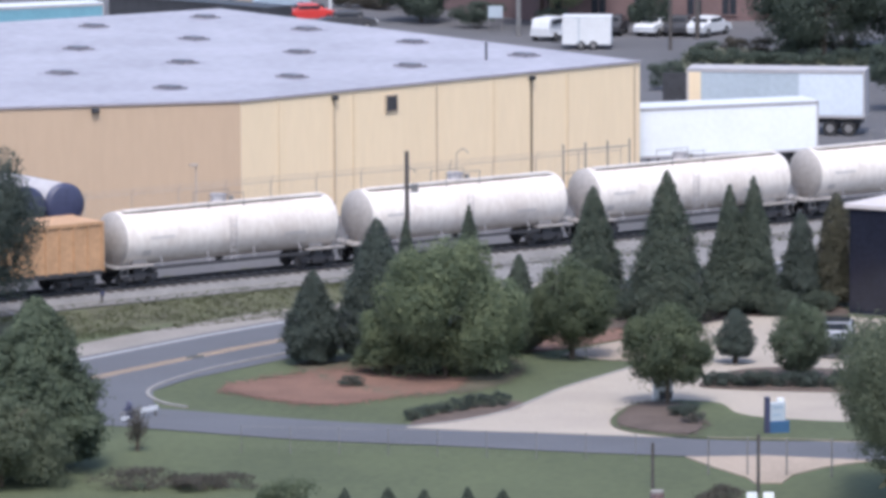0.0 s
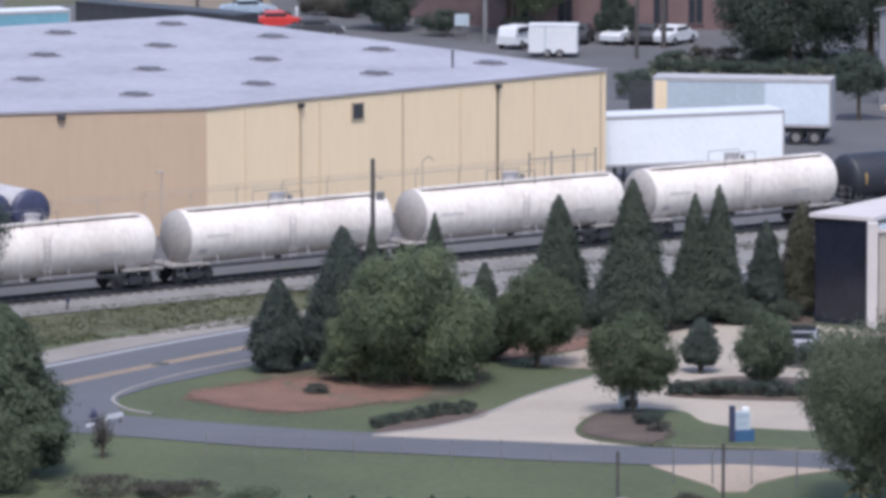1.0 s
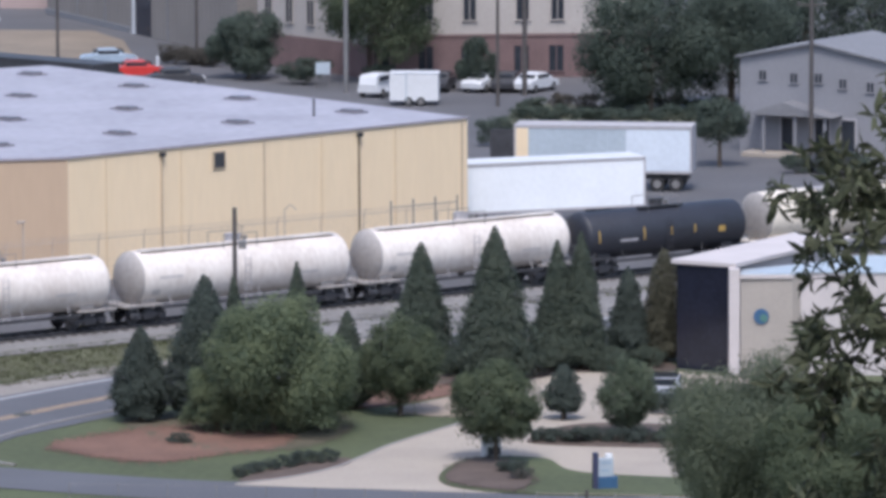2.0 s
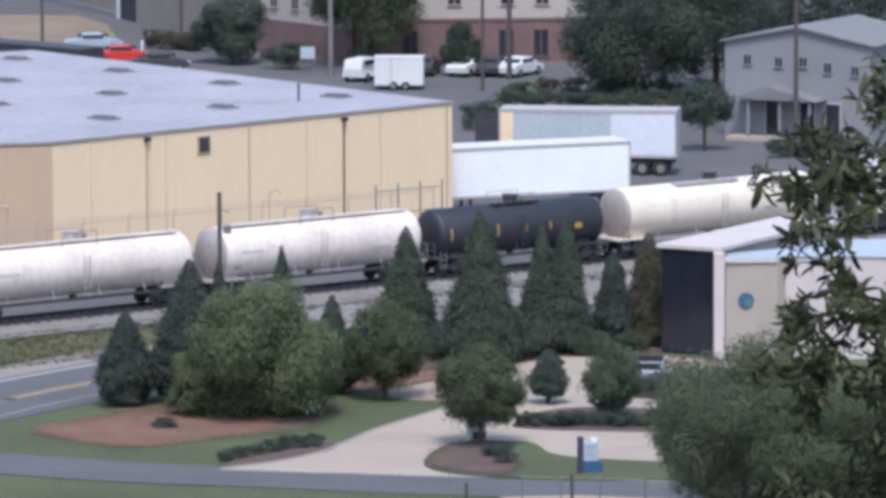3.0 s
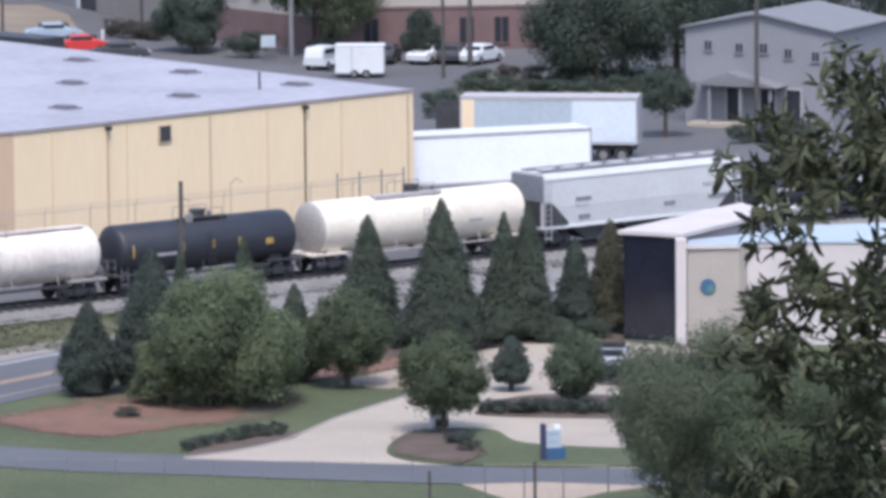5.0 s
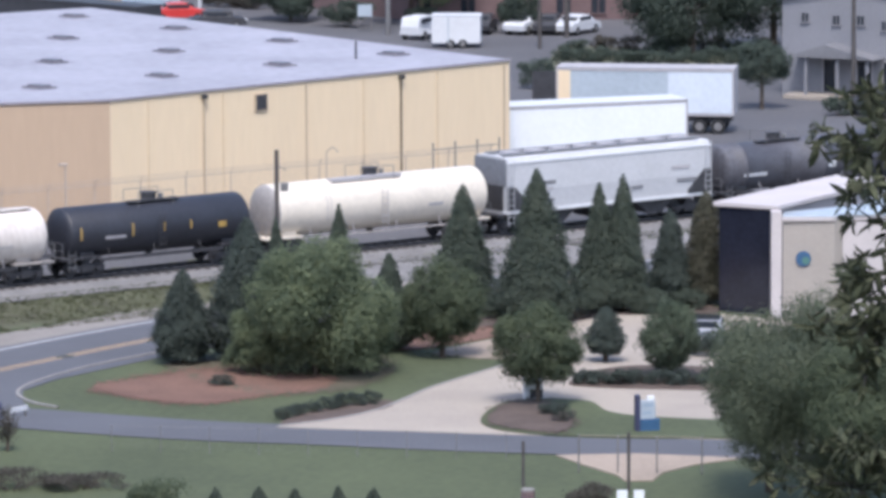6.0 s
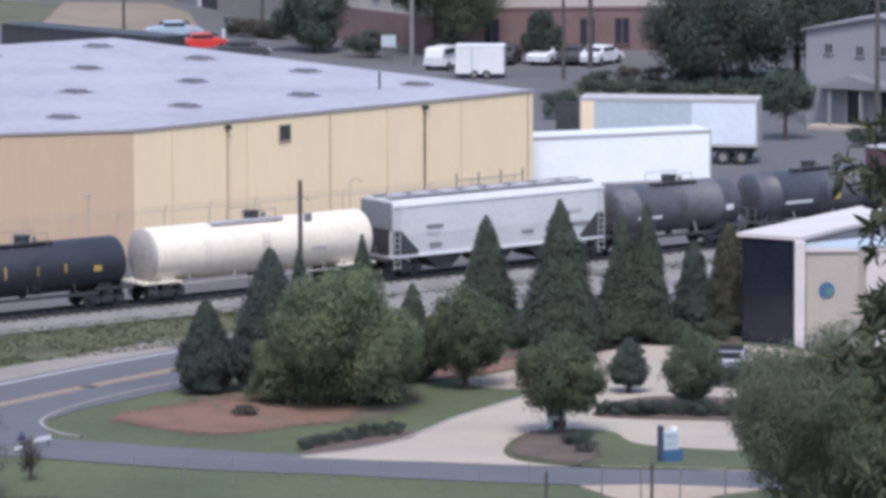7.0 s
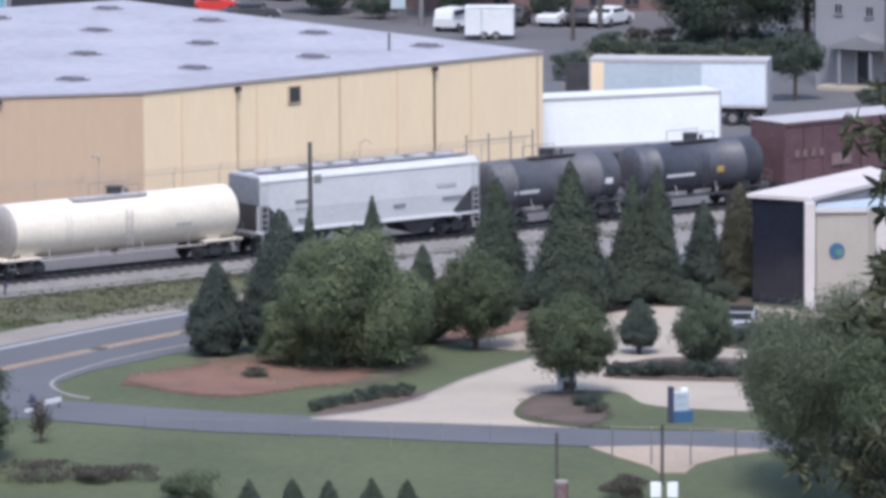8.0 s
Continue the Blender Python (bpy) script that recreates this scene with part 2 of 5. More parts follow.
def add_cyl(bm, a, b, r0, r1=None, n=10):
    a, b = Vector(a), Vector(b)
    d = b - a
    m = Matrix.Translation((a + b) / 2) @ d.to_track_quat("Z", "Y").to_matrix().to_4x4()
    bmesh.ops.create_cone(bm, cap_ends=True, segments=n, radius1=r0, radius2=r0 if r1 is None else r1, depth=d.length, matrix=m)


def cyl(a, b, r0, r1=None, n=10):
    bm = bmesh.new()
    add_cyl(bm, a, b, r0, r1, n)
    return bm


def add_prism(bm, pts, z0, z1):
    lo = [bm.verts.new((x, y, z0)) for x, y in pts]
    hi = [bm.verts.new((x, y, z1)) for x, y in pts]
    n = len(pts)
    top = bm.faces.new(hi)
    bot = bm.faces.new(lo[::-1])
    for i in range(n):
        bm.faces.new((lo[i], lo[(i + 1) % n], hi[(i + 1) % n], hi[i]))
    bmesh.ops.triangulate(bm, faces=[top, bot])
    bmesh.ops.recalc_face_normals(bm, faces=bm.faces[:])


def prism(pts, z0, z1):
    bm = bmesh.new()
    add_prism(bm, pts, z0, z1)
    return bm


def smooth_line(pts, steps=8):
    """A Catmull-Rom line through the points."""
    out = []
    p = [Vector(q).to_3d() for q in pts]
    p = [2 * p[0] - p[1]] + p + [2 * p[-1] - p[-2]]
    for i in range(1, len(p) - 2):
        for k in range(steps):
            t = k / steps
            out.append(0.5 * (2 * p[i] + (p[i + 1] - p[i - 1]) * t + (2 * p[i - 1] - 5 * p[i] + 4 * p[i + 1] - p[i + 2]) * t * t
                              + (3 * p[i] - p[i - 1] - 3 * p[i + 1] + p[i + 2]) * t ** 3))
    out.append(p[-2])
    return out


def smooth_loop(pts, steps=5):
    n = len(pts)
    out = []
    for i in range(n):
        a, b, c, d = (Vector(pts[(i + k) % n]) for k in (-1, 0, 1, 2))
        for k in range(steps):
            t = k / steps
            q = 0.5 * (2 * b + (c - a) * t + (2 * a - 5 * b + 4 * c - d) * t * t + (3 * b - a - 3 * c + d) * t ** 3)
            out.append((q.x, q.y))
    return out


def strip(line, off0, off1, z):
    """A flat band beside a line, from off0 to off1 metres to its right."""
    bm = bmesh.new()
    prev = None
    for i, p in enumerate(line):
        d = (line[min(i + 1, len(line) - 1)] - line[max(i - 1, 0)]).normalized()
        r = Vector((d.y, -d.x, 0))
        cur = [bm.verts.new((*(p + r * o).xy, z)) for o in (off0, off1)]
        if prev:
            bm.faces.new((prev[0], prev[1], cur[1], cur[0]))
        prev = cur
    bmesh.ops.recalc_face_normals(bm, faces=bm.faces[:])
    if sum(f.normal.z for f in bm.faces) < 0:
        bmesh.ops.reverse_faces(bm, faces=bm.faces[:])
    return bm

# ---- the lie of the land ----
LOW = -1.2
TURN = radians(36.4)
ALONG, TOWARD = Vector((math.cos(TURN), math.sin(TURN), 0)), Vector((math.sin(TURN), -math.cos(TURN), 0))
TRACK = Vector((-17.0, 300.7, 0))
TRACK_Z = -0.47


def ease(a, b, v):
    t = min(1, max(0, (v - a) / (b - a)))
    return t * t * (3 - 2 * t)


def land(x, y):
    s = (Vector((x, y, 0)) - TRACK).dot(TOWARD)
    z = -0.55 * ease(-7.0, -4.0, s) + (LOW + 0.55) * ease(3.4, 7.4, s)
    return z + (40.7 - LOW) * (1 - ease(-4, 112, y)) if y < 112 else z


def build_ground():
    xs = [-4000, -1500, -600, -250, -120, -85] + [-70 + 1.0 * i for i in range(141)] + [85, 120, 250, 600, 1500, 4000]
    ys = [-4000, -1500, -600, -200, -60, -20, -4] + [4.0 * i for i in range(1, 51)] + [200 + 1.0 * i for i in range(1, 181)] + [400, 430, 480, 600, 900, 1500, 2500, 4500]
    verts = [(x, y, land(x, y)) for y in ys for x in xs]
    w = len(xs)
    faces = [(j * w + i, j * w + i + 1, (j + 1) * w + i + 1, (j + 1) * w + i) for j in range(len(ys) - 1) for i in range(w - 1)]
    me = bpy.data.meshes.new("ground")
    me.from_pydata(verts, [], faces)
    me.materials.append(M_GRASS)
    me.materials.append(M_BANK)
    me.materials.append(M_LOT)
    me.materials.append(M_BALLAST)
    for p in me.polygons:
        s = (p.center - TRACK).dot(TOWARD)
        p.use_smooth = True
        q = (p.center - TRACK).dot(ALONG)
        p.material_index = 0 if s > 8 else 3 if s > -3 and q + 0.8 * s > 9 else 1 if s > -3 else 2
    tagged(new("ground", me), "mown green lawn with a grassy bank and grey yards beyond", "ground", kind="structure")


build_ground()


def flat(name, bm, material, label, category):
    return tagged(part(name, bm, material), label, category, kind="structure")


ROAD_LINE = smooth_line([(-62, 214), (-40, 246.5), (-29, 263.4), (-21.9, 274), (-16.7, 281.2), (-11, 287.8), (-3, 294.8), (7, 302.6), (30, 319.6), (75, 352.8)])
STREET_LINE = smooth_line([(-34, 262.6), (-27, 259.8), (-20.6, 257.3), (-13.3, 254.2), (-6.8, 252.6), (0.2, 250.7), (10.8, 248.7), (30, 246), (70, 243)])
flat("road", strip(ROAD_LINE, -4.6, 4.1, LOW + 0.03), M_ASPHALT, "grey asphalt road bending along the railway", "road")
flat("street", strip(STREET_LINE, -2.6, 2.5, LOW + 0.036), M_ASPHALT, "narrow grey asphalt street beside the lawn", "road")
flat("junction", prism([(-34, 259), (-20.6, 258.5), (-21.6, 262.5), (-21.8, 265.6), (-20, 270), (-24, 270), (-31, 262)], LOW - 0.1, LOW + 0.042), M_ASPHALT, "grey asphalt junction of the two roads", "road")
flat("road_shoulder", strip(ROAD_LINE, -7.4, -4.6, LOW + 0.024), M_SHOULDER, "pale gravel shoulder of the road", "road shoulder")
flat("edge_line", strip(ROAD_LINE, -4.15, -3.85, LOW + 0.036), M_WHITE_LINE, "white painted edge line on the road", "road marking")
flat("centre_line", strip(ROAD_LINE, -0.3, -0.1, LOW + 0.036), M_YELLOW_LINE, "worn yellow centre line on the road", "road marking")
flat("centre_line", strip(ROAD_LINE, 0.1, 0.3, LOW + 0.036), M_YELLOW_LINE, "worn yellow centre line on the road", "road marking")
flat("driveway", prism([(-9.4, 254.9), (-7, 256.6), (-5, 259.2), (-3.6, 262.6), (-2.4, 265.8), (-1, 268.6), (0.4, 271.2), (1.6, 273.4), (2.0, 274.2), (-0.5, 275.0), (-2.4, 276.2), (-1.6, 278.2), (0.6, 281.0), (6.4, 289), (12.2, 289.2), (18, 286), (24, 262), (24, 249), (0.2, 252.8)], LOW - 0.1, LOW + 0.05), M_CONCRETE, "pale concrete driveway with a turning loop", "driveway")
flat("driveway_arm", prism([(2.0, 274.2), (-0.5, 275.0), (-2.4, 276.2), (-1.6, 278.2), (0.6, 281.0), (2.6, 281.8), (3.4, 278.2), (2.9, 275.4)], LOW - 0.1, LOW + 0.054), M_APRON, "tan worn concrete at the back of the driveway", "driveway")
flat("road_patch", prism(smooth_loop([(-21.0, 275.6), (-20.7, 276.3), (-20.2, 276.3), (-20.2, 275.7), (-20.6, 275.4)]), LOW - 0.1, LOW + 0.041), M_PATCH, "dark tar patch on the road", "road patch")
flat("concrete_apron", prism([(3.3, 247.3), (4.6, 244.6), (5.9, 242.2), (6.2, 240.8), (7.4, 240.8), (7.9, 242.8), (9.4, 244.8), (11.6, 246.4), (7, 247.6)], LOW - 0.1, LOW + 0.046), M_APRON, "pale concrete apron at a gate", "driveway")
flat("verge", prism([(4, 395.5), (26, 391), (28, 405), (22, 411), (6, 415)], -0.1, 0.02), M_BANK, "dull grass verge with shrubs beside the parking lot", "grass")
flat("verge", prism([(-48.5, 475.6), (-43.2, 480.9), (-37.4, 475.4), (-37.2, 459.8), (-39.6, 455.8), (-46.1, 452.0)], -0.1, 0.012), M_BANK, "dull olive grass verge beside the parked cars", "grass")
flat("dirt_yard", prism([(-37.3, 478.1), (-29.2, 476.8), (-26.1, 467.7), (-24.7, 455.5), (-29.5, 447.8), (-36.0, 445.1), (-37.6, 458.8)], -0.1, 0.015), M_DIRT, "sandy brown dirt yard before the long shed", "yard")


def bed(name, pts, height, material, label, category, loose=0):
    loop = smooth_loop(pts)
    ob = flat(name, prism(loop, LOW - 0.15, LOW + height), material, label, category)
    if loose:
        # bark strewn over the edge, thinning outwards and inwards
        rng = np.random.default_rng(int(loose))
        V, Fc = [], []
        for _ in range(loose):
            k = int(rng.integers(len(loop)))
            q = Vector(loop[k]).lerp(Vector(loop[(k + 1) % len(loop)]), rng.random())
            q += Vector((rng.normal() * 0.2, rng.normal() * 0.5))
            a, r, z = rng.uniform(0, 6.28), rng.uniform(0.05, 0.13), LOW + height + rng.uniform(0.003, 0.01)
            b = len(V)
            V.extend([(q.x + r * math.cos(a + d), q.y + 1.4 * r * math.sin(a + d), z) for d in (0, 1.7, 3.0, 4.6)])
            Fc.append((b, b + 1, b + 2, b + 3))
        me = bpy.data.meshes.new("loose_bark")
        me.from_pydata(V, [], Fc)
        me.materials.append(material)
        chips = new("loose_bark", me)
        chips.parent = ob
        tagged(chips, kind="stuff")
    return ob


bed("mulch_bed", [(-18.4, 266.3), (-16.2, 269.4), (-13.4, 271.8), (-10.5, 271), (-7.4, 269.5), (-7.8, 266.4), (-9.6, 264.8), (-13, 262), (-15.8, 263.2)], 0.025, M_MULCH, "red-brown pine bark mulch bed on the lawn", "mulch bed", 1500)
bed("litter_bed", [(-15.2, 273.5), (-12.4, 267.5), (-9.6, 265.0), (-7.0, 265.8), (-5.4, 268.4), (-4.6, 271.5), (-5.0, 275.0), (-8, 276.5), (-12.5, 276.2)], 0.018, M_LITTER, "brown needle litter under the bushes", "leaf litter", 2200)
bed("shrub_bed", [(-9.2, 255.8), (-8.4, 258.2), (-6.4, 261), (-4.4, 262.3), (-4.2, 260.6), (-5.6, 258.4), (-7.6, 256.2)], 0.07, M_MULCH2, "dark bark mulch bed along the driveway", "mulch bed")
bed("grass_island", [(0.0, 255.8), (0.5, 259.6), (1.4, 261.6), (2.8, 262.2), (4.2, 262), (5.2, 261.2), (6.0, 258.4), (8.2, 256.9), (14, 255.4), (22, 254.4), (22, 250), (12, 251.2), (5.2, 251.7), (1.4, 253.2)], 0.12, M_GRASS, "grassy traffic island with a kerb", "lawn")
bed("mulch_bed", [(0.3, 255.8), (0.8, 259.2), (1.7, 261.2), (3.4, 260.6), (4.2, 256), (3.6, 252.8), (1.6, 253.6)], 0.17, M_MULCH2, "brown bark mulch round a young tree", "mulch bed", 260)
bed("grass_island", [(4.4, 266.3), (4.8, 268.6), (6.4, 271.5), (9.4, 272), (13, 270), (12.6, 265.2), (8, 265.2)], 0.12, M_MULCH2, "mulched planted island with dark shrubs", "planting bed")
bed("mulch_bed", [(-5.0, 277.6), (-2.6, 278.2), (-0.8, 280.0), (0.8, 281.8), (3.6, 284.6), (3, 286), (-2, 284), (-6, 280.6)], 0.06, M_MULCH, "red-brown mulch strip beside the driveway", "mulch bed")
bed("mulch_bed", [(-1, 287), (2, 284.6), (8, 289.6), (12.2, 289.8), (11, 293.5), (5, 292.6)], 0.06, M_MULCH2, "brown needle litter under the conifers", "mulch bed")

# ---- railway ----
def track_matrix(q, side=0.0, z=0.0):
    return Matrix.Translation(TRACK + ALONG * q + TOWARD * side + Vector((0, 0, z))) @ pose(0, 0, 0, 0, 0, math.degrees(TURN))


def build_track(side, label):
    bm = bmesh.new()
    sec = [(-3.0, -0.3), (-1.9, 0.12), (1.9, 0.12), (3.0, -0.3)]
    rows_ = []
    for i in range(0, 131):
        q = -100 + 2.0 * i
        rows_.append([bm.verts.new((q, y + 0.12 * noise.noise((q * 0.7, y, side)), z)) for y, z in sec])
    for a, b in zip(rows_, rows_[1:]):
        for k in range(3):
            bm.faces.new((a[k], b[k], b[k + 1], a[k + 1]))
    bmesh.ops.recalc_face_normals(bm, faces=bm.faces[:])
    bal = part("ballast", bm, M_BALLAST)
    bal.matrix_basis = track_matrix(0, side, TRACK_Z)
    tagged(bal, label, "railway track", kind="structure")
    for y in (-0.72, 0.72):
        r = part("rail", box(-100, 160, y - 0.035, y + 0.035, 0.16, 0.32), M_DARK, bal)
    tie = bmesh.new()
    for i in range(400):
        q = -100 + 0.65 * i
        add_box(tie, q - 0.11, q + 0.11, -1.3, 1.3, 0.08, 0.18)
    tagged(part("tie", tie, M_POLE, bal), kind="stuff")
    return bal


build_track(0.0, "grey ballast bed with steel rails and wooden ties")
flat("gravel_strip", strip([TRACK + ALONG * q for q in range(-90, 150, 4)], 2.7, 4.0, -0.53), M_BALLAST, "grey gravel strip along the railway", "gravel")

# ---- the warehouse ----
EAVE = 7.2
WA, WB, WC = Vector((-20.80, 315.43)), Vector((1.76, 336.42)), Vector((-25.66, 370.27))
WL, WK = Vector((-47.69, 308.56)), Vector((-57.23, 349.10))


def wall_slab(a, b, z0, z1, thick):
    """A wall from a to b (outside to the right of the way), as a bmesh in the world."""
    d = (b - a).normalized()
    n = Vector((-d.y, d.x))
    c, e = b + n * thick, a + n * thick
    return prism([tuple(a), tuple(b), tuple(c), tuple(e)], z0, z1)


def build_warehouse():
    w = empty("warehouse", Matrix(), "large flat-roofed warehouse with cream and tan metal walls", "warehouse")
    a2, b2, l2 = WA, WB, WL
    part("wall_front", wall_slab(a2, b2, 0, EAVE - 0.12, 0.3), M_WALL, w, "cream ribbed metal wall")
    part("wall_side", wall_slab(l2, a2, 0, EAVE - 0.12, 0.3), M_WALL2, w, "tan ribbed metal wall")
    part("wall_back", wall_slab(WB, WC, 0, EAVE - 0.12, 0.3), M_WALL, w)
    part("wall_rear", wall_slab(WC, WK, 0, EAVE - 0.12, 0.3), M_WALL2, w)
    part("roof", prism([tuple(p) for p in (WL, WA, WB, WC, WK)], EAVE - 0.12, EAVE), M_ROOF, w, "pale grey flat roof")
    # fascia, ribs, downpipes
    for a, b, m in ((WL, WA, M_ROOF_EDGE), (WA, WB, M_ROOF_EDGE)):
        d = (b - a).normalized()
        n = Vector((d.y, -d.x))
        ang = math.degrees(math.atan2(d.y, d.x))
        L = (b - a).length
        base = Matrix.Translation((a.x, a.y, 0)) @ pose(0, 0, 0, 0, 0, ang)
        part("fascia", box(-0.02, L + 0.04, -0.1, -0.004, EAVE - 0.1, EAVE + 0.04, 0.01, base), m, w, "grey metal roof edge")
        ribs = bmesh.new()
        k = 0.5
        while k < L:
            add_box(ribs, k - 0.015, k + 0.015, -0.008, 0.01, 0.05, EAVE - 0.25, m=base)
            k += 0.9
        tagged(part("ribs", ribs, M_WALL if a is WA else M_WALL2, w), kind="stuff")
    d = (WB - WA).normalized()
    ang = math.degrees(math.atan2(d.y, d.x))
    base = Matrix.Translation((WA.x, WA.y, 0)) @ pose(0, 0, 0, 0, 0, ang)
    L = (WB - WA).length
    for f, colour in ((0.222, M_TRIM), (0.714, M_BARK)):
        pipe = part("downpipe", box(f * L - 0.04, f * L + 0.04, -0.12, -0.03, 0.1, EAVE - 0.3, 0.02, base), colour, w, "brown metal downpipe")
        part("hopper_head", box(f * L - 0.16, f * L + 0.16, -0.3, -0.03, EAVE - 0.5, EAVE - 0.24, 0.03, base), M_DARK, pipe)
    for f, colour, wide in ((0.09, M_SEAM, 0.025), (0.27, M_SEAM, 0.03), (0.475, M_TRIM, 0.04), (0.62, M_SEAM, 0.025), (0.81, M_SEAM, 0.04), (0.985, M_TRIM, 0.05)):
        part("panel_joint", box(f * L - wide, f * L + wide, -0.05, 0.01, 0.05, EAVE - 0.25, 0, base), colour, w)
    f = 0.362
    vent = part("vent_frame", box(f * L - 0.48, f * L + 0.48, -0.1, 0.01, EAVE - 1.55, EAVE - 0.5, 0.02, base), M_TRIM, w, "dark square wall vent")
    part("louvre", box(f * L - 0.38, f * L + 0.38, -0.12, -0.09, EAVE - 1.45, EAVE - 0.6, 0, base), M_DARK, vent)
    dl = (WA - WL).normalized()
    base_l = Matrix.Translation((WL.x, WL.y, 0)) @ pose(0, 0, 0, 0, 0, math.degrees(math.atan2(dl.y, dl.x)))
    part("wall_lamp", box(19.26, 19.70, -0.3, -0.02, 6.75, 7.03, 0.04, base_l), M_DARK, w, "small dark wall lamp under the eave")
    # skylights in a square pattern on the roof
    u, v = Vector((6.68, 5.91)), Vector((-7.01, 8.16))
    p0 = Vector((-5.20, 339.37))
    for i in range(-3, 2):
        for j in range(-1, 5):
            p = p0 + u * i + v * j
            inside = (p - WA).dot(Vector((-u.y, u.x)).normalized()) > 2 and (p - WB).dot(Vector((-v.y, v.x)).normalized()) > 2 and (p - WL).dot(Vector((-(WA - WL).y, (WA - WL).x)).normalized()) > 2
            if not inside or p.x < -60 or (p - WC).dot(v) > -2:
                continue
            m = Matrix.Translation((p.x, p.y, EAVE)) @ pose(0, 0, 0, 0, 0, ang)
            sk = part("skylight", box(-0.42, 0.42, -0.64, 0.64, -0.02, 0.2, 0.08, m), M_SKYLIGHT, w, "dark weathered roof skylight")
            part("curb", box(-0.6, 0.6, -0.86, 0.86, -0.02, 0.09, 0.03, m), M_SKYLIGHT_CURB, sk)
            part("flashing", prism(smooth_loop([(p.x + 1.5 * math.cos(k * 0.9 + i) * (0.75 + 0.25 * math.sin(3.1 * k + j)), p.y + 1.6 * math.sin(k * 0.9 + i) * (0.75 + 0.25 * math.cos(2.3 * k + i))) for k in range(7)], 3), EAVE + 0.001, EAVE + 0.006), M_ROOF_STAIN, sk, "dirty patch of roof membrane")
    part("vent_pipe", cyl((-7.44, 337.2, EAVE), (-7.44, 337.2, EAVE + 1.05), 0.07), M_DARK, w)
    return w


build_warehouse()

# ---- buildings ----
def facing(a, b):
    """A pose at a whose x runs to b, with y into the building."""
    d = Vector(b) - Vector(a)
    return Matrix.Translation((*a, 0)) @ pose(0, 0, 0, 0, 0, math.degrees(math.atan2(d.y, d.x)))


def window_in(parent, x, z, w, h, frame_material, deep=0.12):
    """A window let into a front at y = 0: sunk pane, frame and sill."""
    win = part("window", box(x - w / 2, x + w / 2, -0.02, deep, z - h / 2, z + h / 2), M_GLASS, parent)
    bm = bmesh.new()
    for a, b, c, d in ((x - w / 2 - 0.07, x - w / 2, z - h / 2, z + h / 2), (x + w / 2, x + w / 2 + 0.07, z - h / 2, z + h / 2), (x - w / 2 - 0.07, x + w / 2 + 0.07, z + h / 2, z + h / 2 + 0.08), (x - 0.03, x + 0.03, z - h / 2, z + h / 2)):
        add_box(bm, a, b, -0.06, 0.05, c, d)
    part("frame", bm, frame_material, win)
    part("sill", box(x - w / 2 - 0.12, x + w / 2 + 0.12, -0.14, 0.05, z - h / 2 - 0.08, z - h / 2, 0.01), frame_material, win)
    return win


def build_centre():
    """The pale building with a dark end and a round blue sign beside the driveway."""
    b = empty("office_building", pose(15.0, 288.9, LOW), "pale stucco building with a dark end wall and blue round sign", "building")
    back = Vector((7.0, 10.8))
    left = Vector((-2.6, 1.5))
    h = 5.75
    part("body", prism([(0, 0), tuple(back), tuple(back + left), tuple(left)], 0, h - 0.2), M_PALE, b)
    n = Vector((-0.5, -0.866)) * 0.05
    part("dark_wall", prism([tuple(n), tuple(left + n), tuple(left - n * 0.2), tuple(-n * 0.2)], 0.05, h - 0.25), M_NAVY, b, "dark blue-black end wall")
    part("roof", prism([(0.3, -0.3), (7.2, 10.7), tuple(back + left + Vector((-0.2, 0.3))), (-2.95, 1.45)], h - 0.2, h), M_PALE, b, "pale flat roof")
    # the lower front with the sign
    part("front_block", prism([(0.55, -0.9), (3.2, -0.95), (5.6, 1.2), (5.0, 3.4), (0.75, 0.6)], 0, h - 0.5), M_BEIGE, b, "beige stucco front")
    part("front_block", prism([(3.3, -0.5), (13.5, -1.6), (15, 7), (5.6, 5.2)], 0, h - 0.45), M_PALE, b, "pale stucco side wing")
    part("front_roof", prism([(0.5, -0.98), (3.26, -1.02), (5.65, 1.2), (5.0, 3.45), (0.7, 0.62)], h - 0.5, h - 0.43), M_TRAILER2, b, "blue-grey metal roof")
    part("front_roof", prism([(3.25, -0.58), (13.6, -1.68), (15.1, 7.1), (5.55, 5.25)], h - 0.45, h - 0.38), M_TRAILER2, b, "blue-grey metal roof")
    part("pilaster", box(-0.05, 0.5, -0.95, -0.1, 0, h - 0.22, 0.03), M_PALE, b, "pinkish white corner pilaster")
    part("cornice", box(0.5, 3.25, -1.05, -0.85, h - 0.7, h - 0.5, 0.02), M_PALE, b)
    disc = bmesh.new()
    add_cyl(disc, (1.6, -1.0, 3.08), (1.6, -0.9, 3.08), 0.4, n=32)
    sd = part("sign_disc", disc, M_BLUE, b, "round blue sign")
    part("emblem", cyl((1.72, -1.015, 3.0), (1.72, -1.0, 3.0), 0.2, n=20), M_EMBLEM, sd, "green round emblem")
    return b


